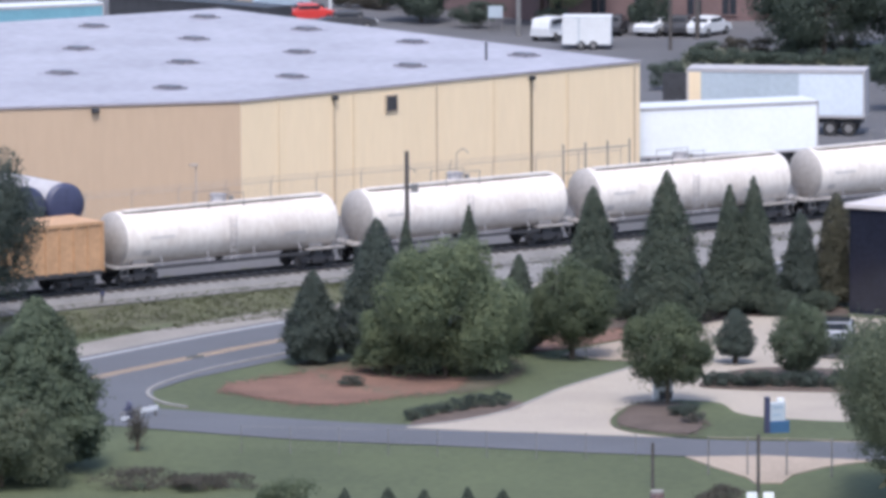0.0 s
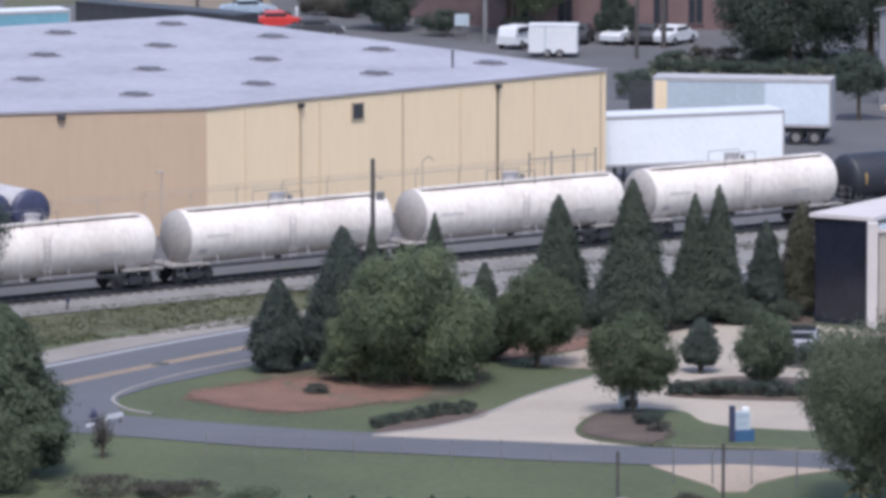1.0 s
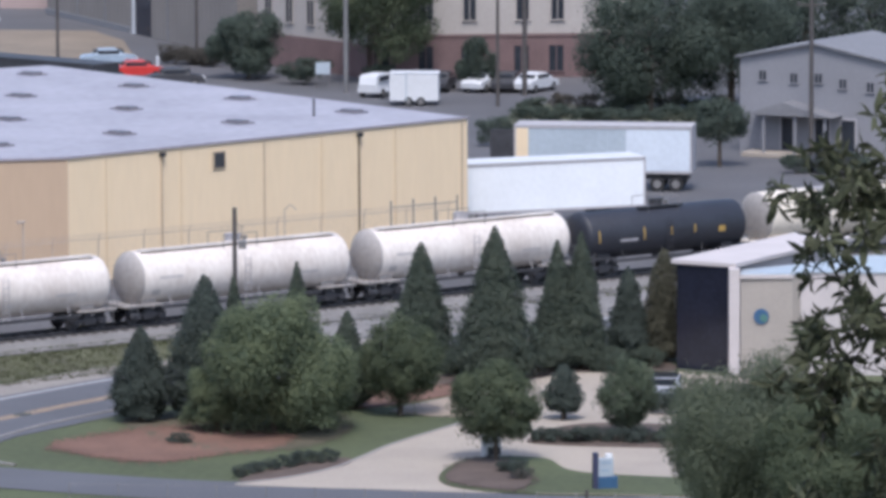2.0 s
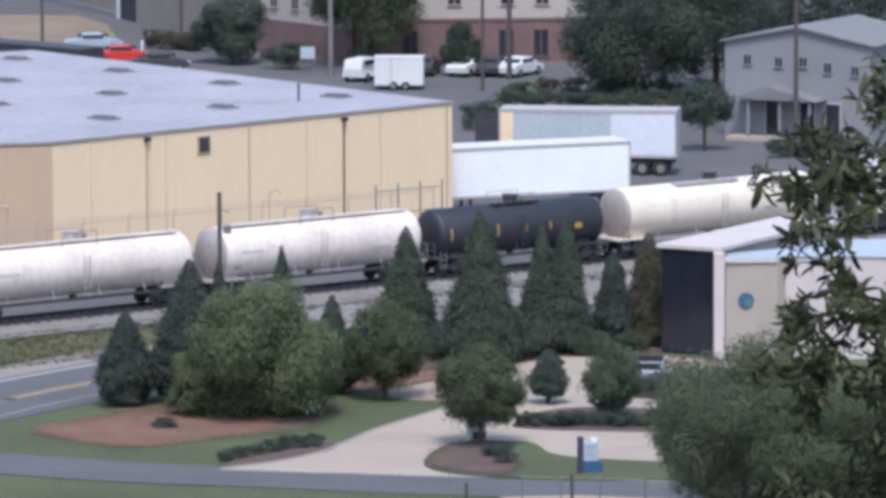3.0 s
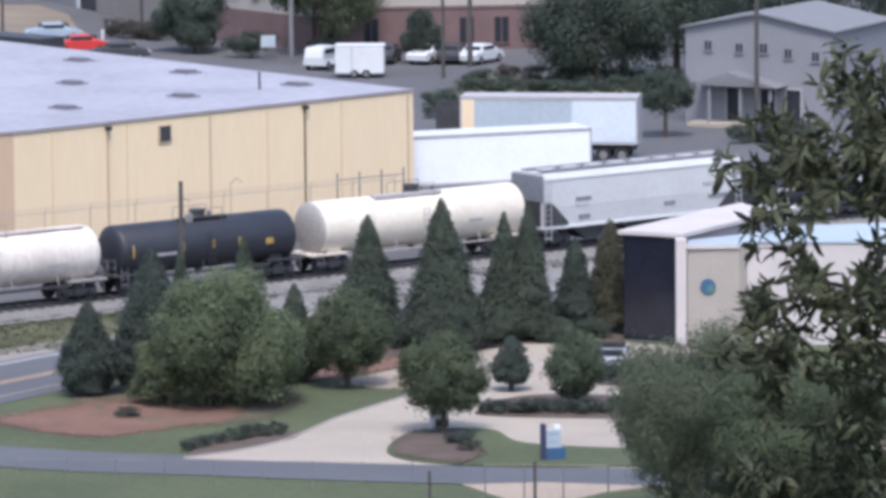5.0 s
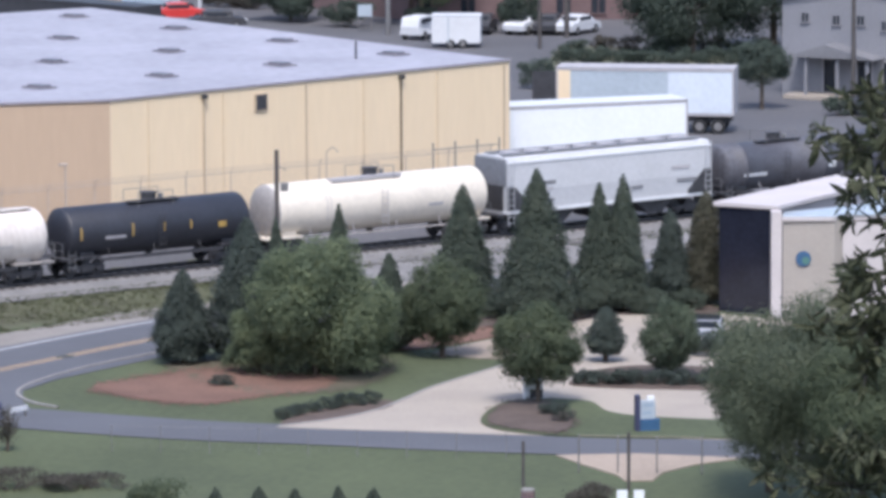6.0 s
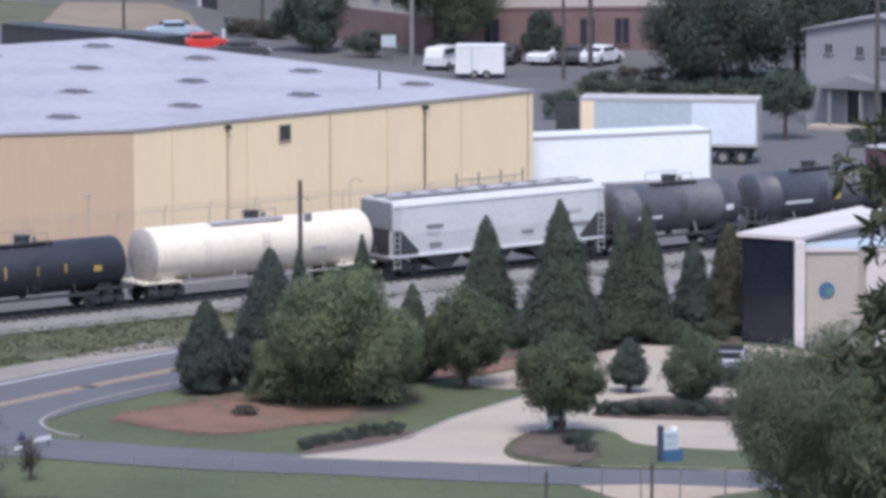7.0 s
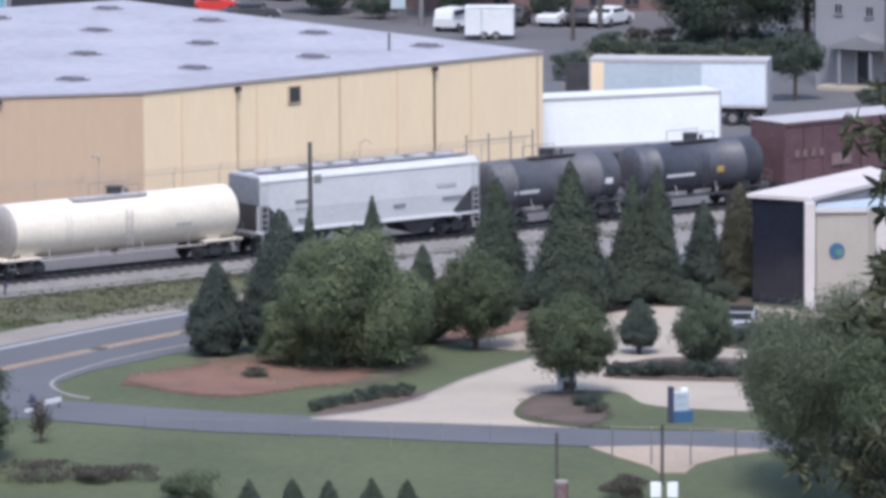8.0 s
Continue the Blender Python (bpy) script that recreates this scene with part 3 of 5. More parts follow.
def build_house():
    h = empty("grey_house", facing((20.5, 381.5), (30.2, 376.4)), "two-storey grey house with a gabled front and small porch", "house")
    W_, D_, E_, R_ = 10.9, 10.0, 6.55, 7.55
    bm = bmesh.new()
    pts = [(0, 0), (W_, 0), (W_, E_), (W_ / 2, R_), (0, E_)]
    f = [bm.verts.new((x, 0, z)) for x, z in pts]
    g = [bm.verts.new((x, D_, z)) for x, z in pts]
    bm.faces.new(f)
    bm.faces.new(g[::-1])
    for k in range(5):
        bm.faces.new((f[k], f[(k + 1) % 5], g[(k + 1) % 5], g[k]))
    bmesh.ops.recalc_face_normals(bm, faces=bm.faces[:])
    part("wall", bm, M_GREY_WALL, h)
    for sgn in (-1, 1):
        bm = bmesh.new()
        x0, x1 = (W_ / 2, -0.25) if sgn < 0 else (W_ / 2, W_ + 0.25)
        z1 = E_ - 0.05
        vs = [bm.verts.new(v) for v in ((x0, -0.3, R_ + 0.05), (x0, D_, R_ + 0.05), (x1, D_, z1), (x1, -0.3, z1))]
        fc = bm.faces.new(vs)
        r = bmesh.ops.extrude_face_region(bm, geom=[fc])
        bmesh.ops.translate(bm, vec=(0, 0, 0.14), verts=[v for v in r["geom"] if isinstance(v, bmesh.types.BMVert)])
        bmesh.ops.recalc_face_normals(bm, faces=bm.faces[:])
        part("roof", bm, M_INK, h, "grey metal roof")
    for x, z in ((1.7, 5.35), (4.0, 5.25), (5.8, 5.3), (7.6, 5.0), (9.6, 4.85)):
        window_in(h, x, z, 0.5, 0.62, M_GREY_WALL)
    for x in (3.6, 6.1, 8.0):
        d = part("door", box(x - 0.5, x + 0.5, -0.03, 0.1, 0.35, 2.55), M_GLASS, h)
        part("frame", box(x - 0.62, x + 0.62, -0.02, 0.08, 0.3, 2.68), M_STENCIL_PALE, d)
    for x in (2.5, 4.8, 7.0):
        part("porch_post", box(x - 0.09, x + 0.09, -1.7, -1.52, 0, 2.9), M_GREY_WALL, h)
    bm = bmesh.new()
    f = [bm.verts.new(v) for v in ((1.2, -1.9, 2.85), (4.0, -1.9, 3.75), (7.6, -1.9, 2.85))]
    g = [bm.verts.new(v) for v in ((1.2, 0, 2.85), (4.0, 0, 3.75), (7.6, 0, 2.85))]
    for a in ((f[0], f[1], g[1], g[0]), (f[1], f[2], g[2], g[1]), (f[0], f[2], f[1]), (f[0], g[0], g[2], f[2])):
        bm.faces.new(a)
    bmesh.ops.recalc_face_normals(bm, faces=bm.faces[:])
    part("porch_roof", bm, M_INK, h, "grey porch gable roof")
    part("porch_floor", box(1.0, 8.4, -2.0, 0, 0, 0.3, 0.02), M_CONCRETE, h)
    return h


def build_brick():
    b = empty("brick_building", facing((-5.0, 433.6), (16.0, 435.2)), "long building of red brick with a cream upper storey", "building")
    part("brick_wall", box(0, 22, 0, 12, 0, 3.25), M_BRICK, b, "red brick ground floor")
    part("upper_wall", box(0, 22, 0.05, 12, 3.25, 9.6), M_UPPER, b, "cream upper storey")
    part("band", box(-0.05, 22.05, -0.08, 0.3, 3.2, 3.42), M_BRICK, b)
    part("roof", box(-0.3, 22.3, -0.3, 12.3, 9.6, 9.9), M_INK, b)
    for x in (0.8, 4.2, 7.5, 11.6, 14.3, 18.0, 20.4):
        window_in(b, x, 5.45, 0.95, 1.9, M_UPPER)
        window_in(b, x, 8.3, 0.95, 1.6, M_UPPER)
        window_in(b, x - 0.1, 1.5, 1.1, 2.0, M_BRICK)
    # a wing that runs back to the side
    w = empty("brick_building", facing((-14.3, 446.5), (-5.3, 434.2)), "wing of red brick with a cream upper storey", "building")
    part("brick_wall", box(0, 15, 0, 10, 0, 2.6), M_BRICK, w, "red brick ground floor")
    part("upper_wall", box(0, 15, 0.05, 10, 2.6, 9.0), M_UPPER, w, "cream upper storey")
    part("roof", box(-0.3, 15, -0.3, 10.3, 9.0, 9.3), M_INK, w)
    for k in range(5):
        window_in(w, 1.6 + 2.9 * k, 4.6, 0.9, 1.9, M_UPPER)
    return b


def build_shed():
    s = empty("long_shed", facing((-34.2, 494.3), (-23.9, 470.3)), "long taupe metal-sided industrial shed with a dark doorway", "building")
    part("wall", box(0, 46, 0, 14, 0, 8.0), M_TAUPE, s)
    part("roof", box(-0.4, 46.2, -0.4, 14.4, 8.0, 8.3), M_INK, s)
    d = part("doorway", box(22.4, 26.1, -0.06, 0.1, 0, 5.2), M_NAVY, s, "dark open doorway")
    part("frame", box(21.7, 22.4, -0.1, 0.1, 0, 5.4), M_WHITE, d)
    # added dark strip in place of the shadow and growth along the base
    part("base_shade_strip", box(0, 21.6, -0.25, -0.01, 0, 0.5), M_INK, s, "dark strip for shadow and growth along the wall base")
    ribs = bmesh.new()
    for k in range(46):
        add_box(ribs, k + 0.45, k + 0.55, -0.03, 0.01, 0.1, 7.9)
    tagged(part("ribs", ribs, M_TAUPE, s), kind="stuff")
    for x in (8.0, 15.0, 30.1):
        part("wall_post", box(x, x + 0.3, -0.12, 0, 0, 8.0), M_INK, s)
    k = empty("storehouse", facing((-38.8, 499.8), (-29.8, 498.8)), "pale pink stucco storehouse behind the long shed", "building")
    part("wall", box(0, 9.0, 0, 8, 0, 6.0), M_PINK, k)
    part("roof", box(-0.2, 9.2, -0.2, 8.2, 6.0, 6.25), M_INK, k)
    return s


build_centre()
build_house()
build_brick()
build_shed()


# ---- vehicles ----
def road_wheel(parent, x, y, r=0.48, w=0.28):
    wh = part("wheel", cyl((x, y - w / 2, r), (x, y + w / 2, r), r, n=18), M_RUBBER, parent)
    part("rim", cyl((x, y - w / 2 - 0.01, r), (x, y + w / 2 + 0.01, r), r * 0.55, n=14), M_GALV, wh)


def trailer(m, length, z0, z1, material, label, axles, wide=2.6, roof=None):
    t = empty("box_trailer", m, label, "trailer")
    part("body", box(0, length, 0, wide, z0, z1, 0.03), material, t)
    part("roof", box(-0.03, length + 0.03, -0.03, wide + 0.03, z1, z1 + 0.06, 0.02), roof or M_WHITE, t)
    edge = roof or M_STENCIL_PALE
    part("top_rail", box(0, length, -0.03, -0.003, z1 - 0.16, z1 - 0.02), edge, t)
    part("bottom_rail", box(0, length, -0.03, -0.003, z0 - 0.04, z0 + 0.1), edge, t)
    part("corner_post", box(-0.03, 0.08, -0.03, wide + 0.03, z0, z1), edge, t)
    part("corner_post", box(length - 0.08, length + 0.03, -0.03, wide + 0.03, z0, z1), edge, t)
    for k in range(1, int(length / 1.2)):
        part("side_post", box(k * 1.2 - 0.012, k * 1.2 + 0.012, -0.008, 0.0, z0 + 0.1, z1 - 0.16), material, t)
    part("bogie_frame", box(axles[0] - 0.8, axles[-1] + 0.8, 0.5, wide - 0.5, z0 - 0.45, z0 - 0.02), M_DARK, t)
    for a in axles:
        for y in (0.2, wide - 0.2):
            road_wheel(t, a, y)
    for y in (0.5, wide - 0.5):
        part("landing_leg", box(2.2, 2.35, y - 0.08, y + 0.08, 0, z0), M_DARK, t)
    return t


trailer(facing((0.9, 338.4), (12.6, 342.7)), 12.5, 1.05, 4.05, M_TRAILER, "white box trailer parked beside the warehouse", (10.2, 11.5))
t2 = trailer(facing((4.9, 360.3), (16.1, 358.6)), 11.4, 1.2, 4.15, M_TRAILER2, "grey-white box trailer with a brighter rear panel", (9.2, 10.4), roof=M_STENCIL_PALE)
part("rear_panel", box(7.2, 11.3, -0.026, -0.004, 1.35, 3.95), M_TRAILER_MID, t2, "pale blue-white side panel")
part("door", box(0.1, 0.9, -0.03, -0.006, 1.35, 4.0), M_WALL, t2, "cream side door")
part("front_door", box(-1.6, -0.05, 0.2, 0.3, 1.3, 3.9), M_DARK, t2, "dark swung-open door")
trailer(facing((-52.0, 393.0), (-36.0, 400.0)), 17.4, 1.5, 4.75, M_CYAN, "light blue box trailer with a white roof edge", (13.5, 14.8))
trailer(facing((-37.5, 421.0), (-22.8, 408.0)), 16.6, 1.0, 3.4, M_DARK, "long dark trailer parked behind the warehouse", (12.2, 13.5), roof=M_DARK)


def tail_profile(kind):
    if kind == "sedan":
        return [(-2.2, 0.35), (-2.25, 0.75), (-2.0, 0.92), (-1.3, 0.98), (-0.75, 1.42), (0.55, 1.44), (1.25, 0.98), (2.05, 0.82), (2.2, 0.6), (2.2, 0.35)]
    return [(-2.2, 0.4), (-2.25, 1.0), (-2.1, 1.6), (-1.9, 1.7), (0.5, 1.7), (1.1, 1.15), (2.1, 1.0), (2.2, 0.7), (2.2, 0.4)]


def car(x, y, turn, kind, material, label, base=0.0):
    c = empty("parked_car", pose(x, y, base, 0, 0, turn), label, "car")
    pr = tail_profile(kind)
    bm = bmesh.new()
    lo = [bm.verts.new((px_, -0.88 if z < 1.0 else -0.72, z)) for px_, z in pr]
    hi = [bm.verts.new((px_, 0.88 if z < 1.0 else 0.72, z)) for px_, z in pr]
    n = len(pr)
    bm.faces.new(lo)
    bm.faces.new(hi[::-1])
    for k in range(n):
        bm.faces.new((lo[k], lo[(k + 1) % n], hi[(k + 1) % n], hi[k]))
    bmesh.ops.recalc_face_normals(bm, faces=bm.faces[:])
    part("body", bm, material, c)
    top = max(z for _, z in pr)
    x0, x1 = {"sedan": (-0.95, 0.75), "suv": (-1.8, 0.6)}[kind]
    for y_ in (-1, 1):
        part("side_window", box(x0, x1, y_ * 0.8 - 0.06, y_ * 0.8 + 0.06, top - 0.42, top - 0.1, 0.02), M_GLASS, c)
    if kind == "sedan":
        part("windscreen", box(0.62, 1.12, -0.62, 0.62, 1.05, 1.36, 0.02), M_GLASS, c)
        part("rear_window", box(-1.2, -0.85, -0.62, 0.62, 1.05, 1.34, 0.02), M_GLASS, c)
    for wx in (-1.4, 1.4):
        for wy in (-0.8, 0.8):
            road_wheel(c, wx, wy, 0.33, 0.2)
    for y_ in (-0.6, 0.6):
        part("headlight", box(2.12, 2.24, y_ - 0.16, y_ + 0.16, 0.62, 0.76), M_WHITE, c)
    return c


car(-23.3, 434.9, 12, "sedan", M_RED, "bright red car parked beyond the warehouse")
car(-26.0, 445.0, 10, "sedan", M_CAR_BLUE, "pale silver-blue car parked beyond the warehouse")
car(-39.5, 482.9, -52, "suv", M_WHITE, "white car parked beside the dirt yard")
car(-43.2, 489.7, -52, "suv", M_SILVER, "grey-green car parked beside the dirt yard")
car(3.6, 424.5, 60, "sedan", M_WHITE, "white car parked before the brick building")
car(5.2, 424.5, 80, "sedan", M_DARK, "dark car parked before the brick building")
car(7.3, 424.0, 60, "sedan", M_WHITE, "white car parked before the brick building")
car(0.2, 425.0, 80, "sedan", M_DARK, "dark car parked before the brick building")
car(26.2, 370.5, 30, "sedan", M_DARK, "dark car parked before the grey house")
seen = car(11.25, 278.8, -94, "sedan", M_SILVER, "silver-white car with a dark roof behind the planted island", LOW)
part("roof_panel", box(-0.95, 0.62, -0.7, 0.7, 1.4, 1.47, 0.03), M_GLASS, seen, "dark roof panel")
# a small white box trailer and a van before it, in the lot
bt = empty("cargo_trailer", pose(-1.7, 414.4, 0, 0, 0, -3), "small white box trailer parked beyond the warehouse", "trailer")
part("cargo_box", box(-1.8, 1.8, -1.1, 1.1, 0.35, 2.35, 0.06), M_WHITE, bt)
part("roof_cap", box(-1.83, 1.83, -1.13, 1.13, 2.35, 2.42, 0.02), M_WHITE, bt)
part("door_seam", box(-0.62, -0.52, -1.125, -1.1, 0.4, 2.3), M_TRAILER2, bt, "grey door seam")
part("tow_bar", box(-2.7, -1.8, -0.08, 0.08, 0.4, 0.5, 0.02), M_DARK, bt)
for wx in (-0.4, 0.5):
    for wy in (-1.0, 1.0):
        road_wheel(bt, wx, wy, 0.33, 0.2)
car(-4.3, 421.2, 66, "suv", M_WHITE, "white car parked beyond the small trailer")
car(-20.0, 428.6, 8, "sedan", M_DARK, "dark car parked beyond the warehouse")


# ---- the train: local x runs along the track, the origin at the left coupler on the rail ----
RAIL = 0.32 + TRACK_Z


def wheelset_parts(parent, x, name="wheelset"):
    bm = bmesh.new()
    add_cyl(bm, (0, -0.95, 0), (0, 0.95, 0), 0.08, n=8)
    for y in (-0.72, 0.72):
        add_cyl(bm, (0, y - 0.06, 0), (0, y + 0.06, 0), 0.44, n=20)
        add_cyl(bm, (0, y - 0.1, 0), (0, y + 0.1, 0), 0.17, n=10)
        for k in range(4):
            ang = k * math.pi / 2
            add_cyl(bm, (0.28 * math.cos(ang), y - 0.075, 0.28 * math.sin(ang)), (0.28 * math.cos(ang), y + 0.075, 0.28 * math.sin(ang)), 0.05, n=6)
    ob = part(name, bm, M_DARK, parent)
    ob.location = (x, 0, 0.44)
    return ob


WHEELS = []


def bogie(car, x):
    bm = bmesh.new()
    for y in (-0.98, 0.98):
        add_box(bm, -1.15, 1.15, y - 0.07, y + 0.07, 0.4, 0.62, 0.03)
        add_box(bm, -0.35, 0.35, y - 0.1, y + 0.1, 0.25, 0.75, 0.04)
        for k in (-0.85, 0.85):
            add_box(bm, k - 0.18, k + 0.18, y - 0.12, y + 0.12, 0.3, 0.62, 0.03)
        for k in (-0.15, 0, 0.15):
            add_cyl(bm, (k, y, 0.3), (k, y, 0.62), 0.05, n=6)
    add_box(bm, -0.25, 0.25, -1.0, 1.0, 0.5, 0.9, 0.03)
    b = part("bogie", bm, M_DARK, car)
    b.location = (x, 0, 0)
    for k in (-0.85, 0.85):
        WHEELS.append(wheelset_parts(b, k))
    return b


def coupler(car, x0, x1):
    part("coupler", box(min(x0, x1), max(x0, x1), -0.12, 0.12, 0.72, 1.0, 0.03), M_DARK, car)


def lathe_x(profile, n=40, y=0.0, z=0.0):
    """Turns (x, radius) pairs about the x axis."""
    bm = bmesh.new()
    rings = []
    for x, r in profile:
        if r < 1e-4:
            rings.append([bm.verts.new((x, y, z))])
        else:
            rings.append([bm.verts.new((x, y + r * math.cos(2 * math.pi * k / n), z + r * math.sin(2 * math.pi * k / n))) for k in range(n)])
    for a, b in zip(rings, rings[1:]):
        for k in range(n):
            if len(a) == 1:
                bm.faces.new((a[0], b[k], b[(k + 1) % n]))
            elif len(b) == 1:
                bm.faces.new((a[k], b[0], a[(k + 1) % n]))
            else:
                bm.faces.new((a[k], b[k], b[(k + 1) % n], a[(k + 1) % n]))
    bmesh.ops.recalc_face_normals(bm, faces=bm.faces[:])
    for f in bm.faces:
        f.smooth = True
    return bm


def tank_profile(x0, x1, r, dome=0.55, bands=()):
    pr = [(x0 + dome * (1 - math.cos(a)), r * math.sin(a)) for a in [k * math.pi / 16 for k in range(9)]]
    for b in sorted(bands):
        pr += [(b - 0.09, r), (b - 0.08, r + 0.03), (b + 0.08, r + 0.03), (b + 0.09, r)]
    pr += [(x1 - dome * (1 - math.cos(a)), r * math.sin(a)) for a in [k * math.pi / 16 for k in range(8, -1, -1)]]
    return pr


def ladder(car, x, y, z0, z1, material, name="ladder", width=0.42):
    bm = bmesh.new()
    for k in (-width / 2, width / 2):
        add_cyl(bm, (x + k, y, z0), (x + k, y, z1), 0.018, n=5)
    z = z0 + 0.15
    while z < z1:
        add_cyl(bm, (x - width / 2, y, z), (x + width / 2, y, z), 0.018, n=5)
        z += 0.33
    return part(name, bm, material, car)


def writing_bar(car, x, w, h, z, r, zc, material, name="lettering"):
    """Unreadable writing: a plain bar that follows the tank's side."""
    bm = bmesh.new()
    n = 5
    prev = None
    for k in range(n + 1):
        zz = z - h / 2 + h * k / n
        y = -math.sqrt(max(0.01, (r + 0.012) ** 2 - (zz - zc) ** 2))
        cur = [bm.verts.new((x, y, zz)), bm.verts.new((x + w, y, zz))]
        if prev:
            bm.faces.new((prev[0], prev[1], cur[1], cur[0]))
        prev = cur
    return part(name, bm, material, car)


def tank_car(q, length, r, zc, material, label, style):
    car = empty("tank_car", track_matrix(q, 0, RAIL), label, "tank car", "cars of the train")
    x0, x1 = {"white": (0.4 if q < -10 else 0.85, length - 0.35), "cream": (0.7, length - 0.25)}.get(style, (0.55, length - 0.55))
    bands = () if style in ("white", "cream", "black") else (x0 + 1.6, x1 - 1.6)
    outline = tank_profile(x0, x1, r, 0.6 if style == "white" else 0.4, bands)
    if style in ("white", "cream"):
        part("tank", lathe_x(outline[8:], 44, 0, zc), material, car)
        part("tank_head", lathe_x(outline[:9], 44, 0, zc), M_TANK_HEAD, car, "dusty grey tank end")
    else:
        part("tank", lathe_x(outline, 44, 0, zc), material, car)
    mid = (x0 + x1) / 2
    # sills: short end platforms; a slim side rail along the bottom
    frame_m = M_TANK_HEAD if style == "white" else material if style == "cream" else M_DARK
    for a, b in ((0.25, 2.7), (length - 2.7, length - 0.25)):
        part("end_sill", box(a, b, -1.3, 1.3, 0.98, 1.08, 0.02), frame_m, car)
        part("stub_sill", box(a, b, -0.35, 0.35, 0.75, 1.0, 0.02), M_DARK, car)
        e = a if a < 1 else b
        rail = bmesh.new()
        for y in (-1.3, 1.3, -0.45, 0.45):
            add_cyl(rail, (e, y, 1.1), (e, y, 1.9), 0.016, n=5)
        for z in (1.5, 1.9):
            add_cyl(rail, (e, -1.3, z), (e, 1.3, z), 0.016, n=5)
        part("end_railing", rail, M_INK, car)
        s = (a + b) / 2 + (0.5 if a < 1 else -0.5)
        sad = bmesh.new()
        add_box(sad, s - 0.45, s + 0.45, -1.0, 1.0, 1.1, zc - r * 0.72, 0.04)
        part("saddle", sad, frame_m, car)
        ladder(car, (a + 0.55) if a < 1 else (b - 0.55), -1.38, 0.45, 1.5, M_INK)
    for y in (-1.33, 1.33):
        part("side_rail", box(2.6, length - 2.6, y - 0.05, y + 0.05, 0.88 if style == "cream" else 0.8, 0.97), M_TANK_HEAD if style == "cream" else M_DARK, car)
        k = 3.2
        while k < length - 3:
            part("hanger", cyl((k, y, 0.95), (k, y * 0.82, zc - r * 0.6), 0.025, n=5), M_STENCIL_PALE if style != "black" else M_DARK, car)
            k += 2.9
    # top walkway, manway and valves
    top = zc + r
    if style == "cream":
        part("walkway", box(mid - 3.0, mid + 1.6, -0.75, -0.2, top - 0.12, top + 0.06, 0.01), M_STENCIL_PALE, car, "pale grey top walkway")
    else:
        wl = (x0 + 0.9, x1 - 0.9) if style == "white" else (mid - 1.6, mid + 1.6)
        part("walkway", box(*wl, -0.62, -0.2, top + 0.0, top + 0.09, 0.01), material if style == "white" else M_DARK, car, "narrow top walkway")
    man = part("manway", cyl((mid, 0, top - 0.1), (mid, 0, top + 0.38), 0.42, n=20), M_STENCIL_PALE if style == "white" else M_DARK, car)
    part("manway_lid", cyl((mid, 0, top + 0.38), (mid, 0, top + 0.46), 0.46, n=20), M_STENCIL_PALE if style == "white" else M_DARK, man)
    bm = bmesh.new()
    for a, b in ((-1.1, -0.75), (-1.1, 0.75), (1.1, -0.75), (1.1, 0.75)):
        add_cyl(bm, (mid + a, b, top - 0.25), (mid + a, b, top + 0.55), 0.022, n=5)
    for b in (-0.75, 0.75):
        add_cyl(bm, (mid - 1.1, b, top + 0.55), (mid + 1.1, b, top + 0.55), 0.022, n=5)
    part("safety_rail", bm, M_GALV, car)
    part("valve", cyl((mid + 0.8, 0, top - 0.1), (mid + 0.8, 0, top + 0.3), 0.14, n=10), M_GALV, car)
    ladder(car, mid, -r - 0.05, 0.95, top - 0.55, M_STENCIL_PALE if style in ("white", "cream") else M_DARK, "side_ladder", 0.36)
    part("outlet", cyl((mid, 0, zc - r - 0.28), (mid, 0, zc - r + 0.1), 0.2, n=12), M_DARK, car)
    if style == "white":
        writing_bar(car, 2.4, 1.5, 0.16, zc + 0.1, r, zc, M_STENCIL_FAINT)
        writing_bar(car, length - 4.2, 1.3, 0.16, zc - 0.35, r, zc, M_STENCIL_FAINT)
        writing_bar(car, 2.0, 0.5, 0.3, zc - 0.7, r, zc, M_STENCIL_FAINT)
    elif style == "black":
        writing_bar(car, 2.9, 1.3, 0.16, zc - 0.25, r, zc, M_STENCIL_PALE)
        for x in (1.35, 4.6, 6.6, 8.3):
            writing_bar(car, x, 0.1, 0.7 if x < 5 else 0.45, zc + 0.05, r, zc, M_YELLOW, "stripe")
        writing_bar(car, length - 2.9, 0.5, 0.32, zc - 0.1, r, zc, M_YELLOW, "placard")
    elif style == "grey":
        writing_bar(car, 1.9, 1.7, 0.2, zc - 0.35, r, zc, M_WHITE)
        writing_bar(car, length - 2.0, 0.55, 0.35, zc - 0.15, r, zc, M_WHITE, "placard")
    elif style == "black2":
        writing_bar(car, 2.4, 2.0, 0.18, zc - 0.3, r, zc, M_WHITE)
        writing_bar(car, length - 4.3, 0.5, 0.36, zc - 0.15, r, zc, M_YELLOW, "placard")
    elif style == "cream":
        writing_bar(car, length - 4.6, 1.0, 0.16, zc - 0.25, r, zc, M_STENCIL_PALE)
        for x in (4.2, 4.45):
            writing_bar(car, x, 0.05, 2.0, zc + 0.1, r, zc, M_STENCIL_PALE, "weld_seam")
    for x in (1.9, length - 1.9):
        bogie(car, x)
    coupler(car, -0.02, 0.5)
    coupler(car, length - 0.5, length + 0.02)
    return car


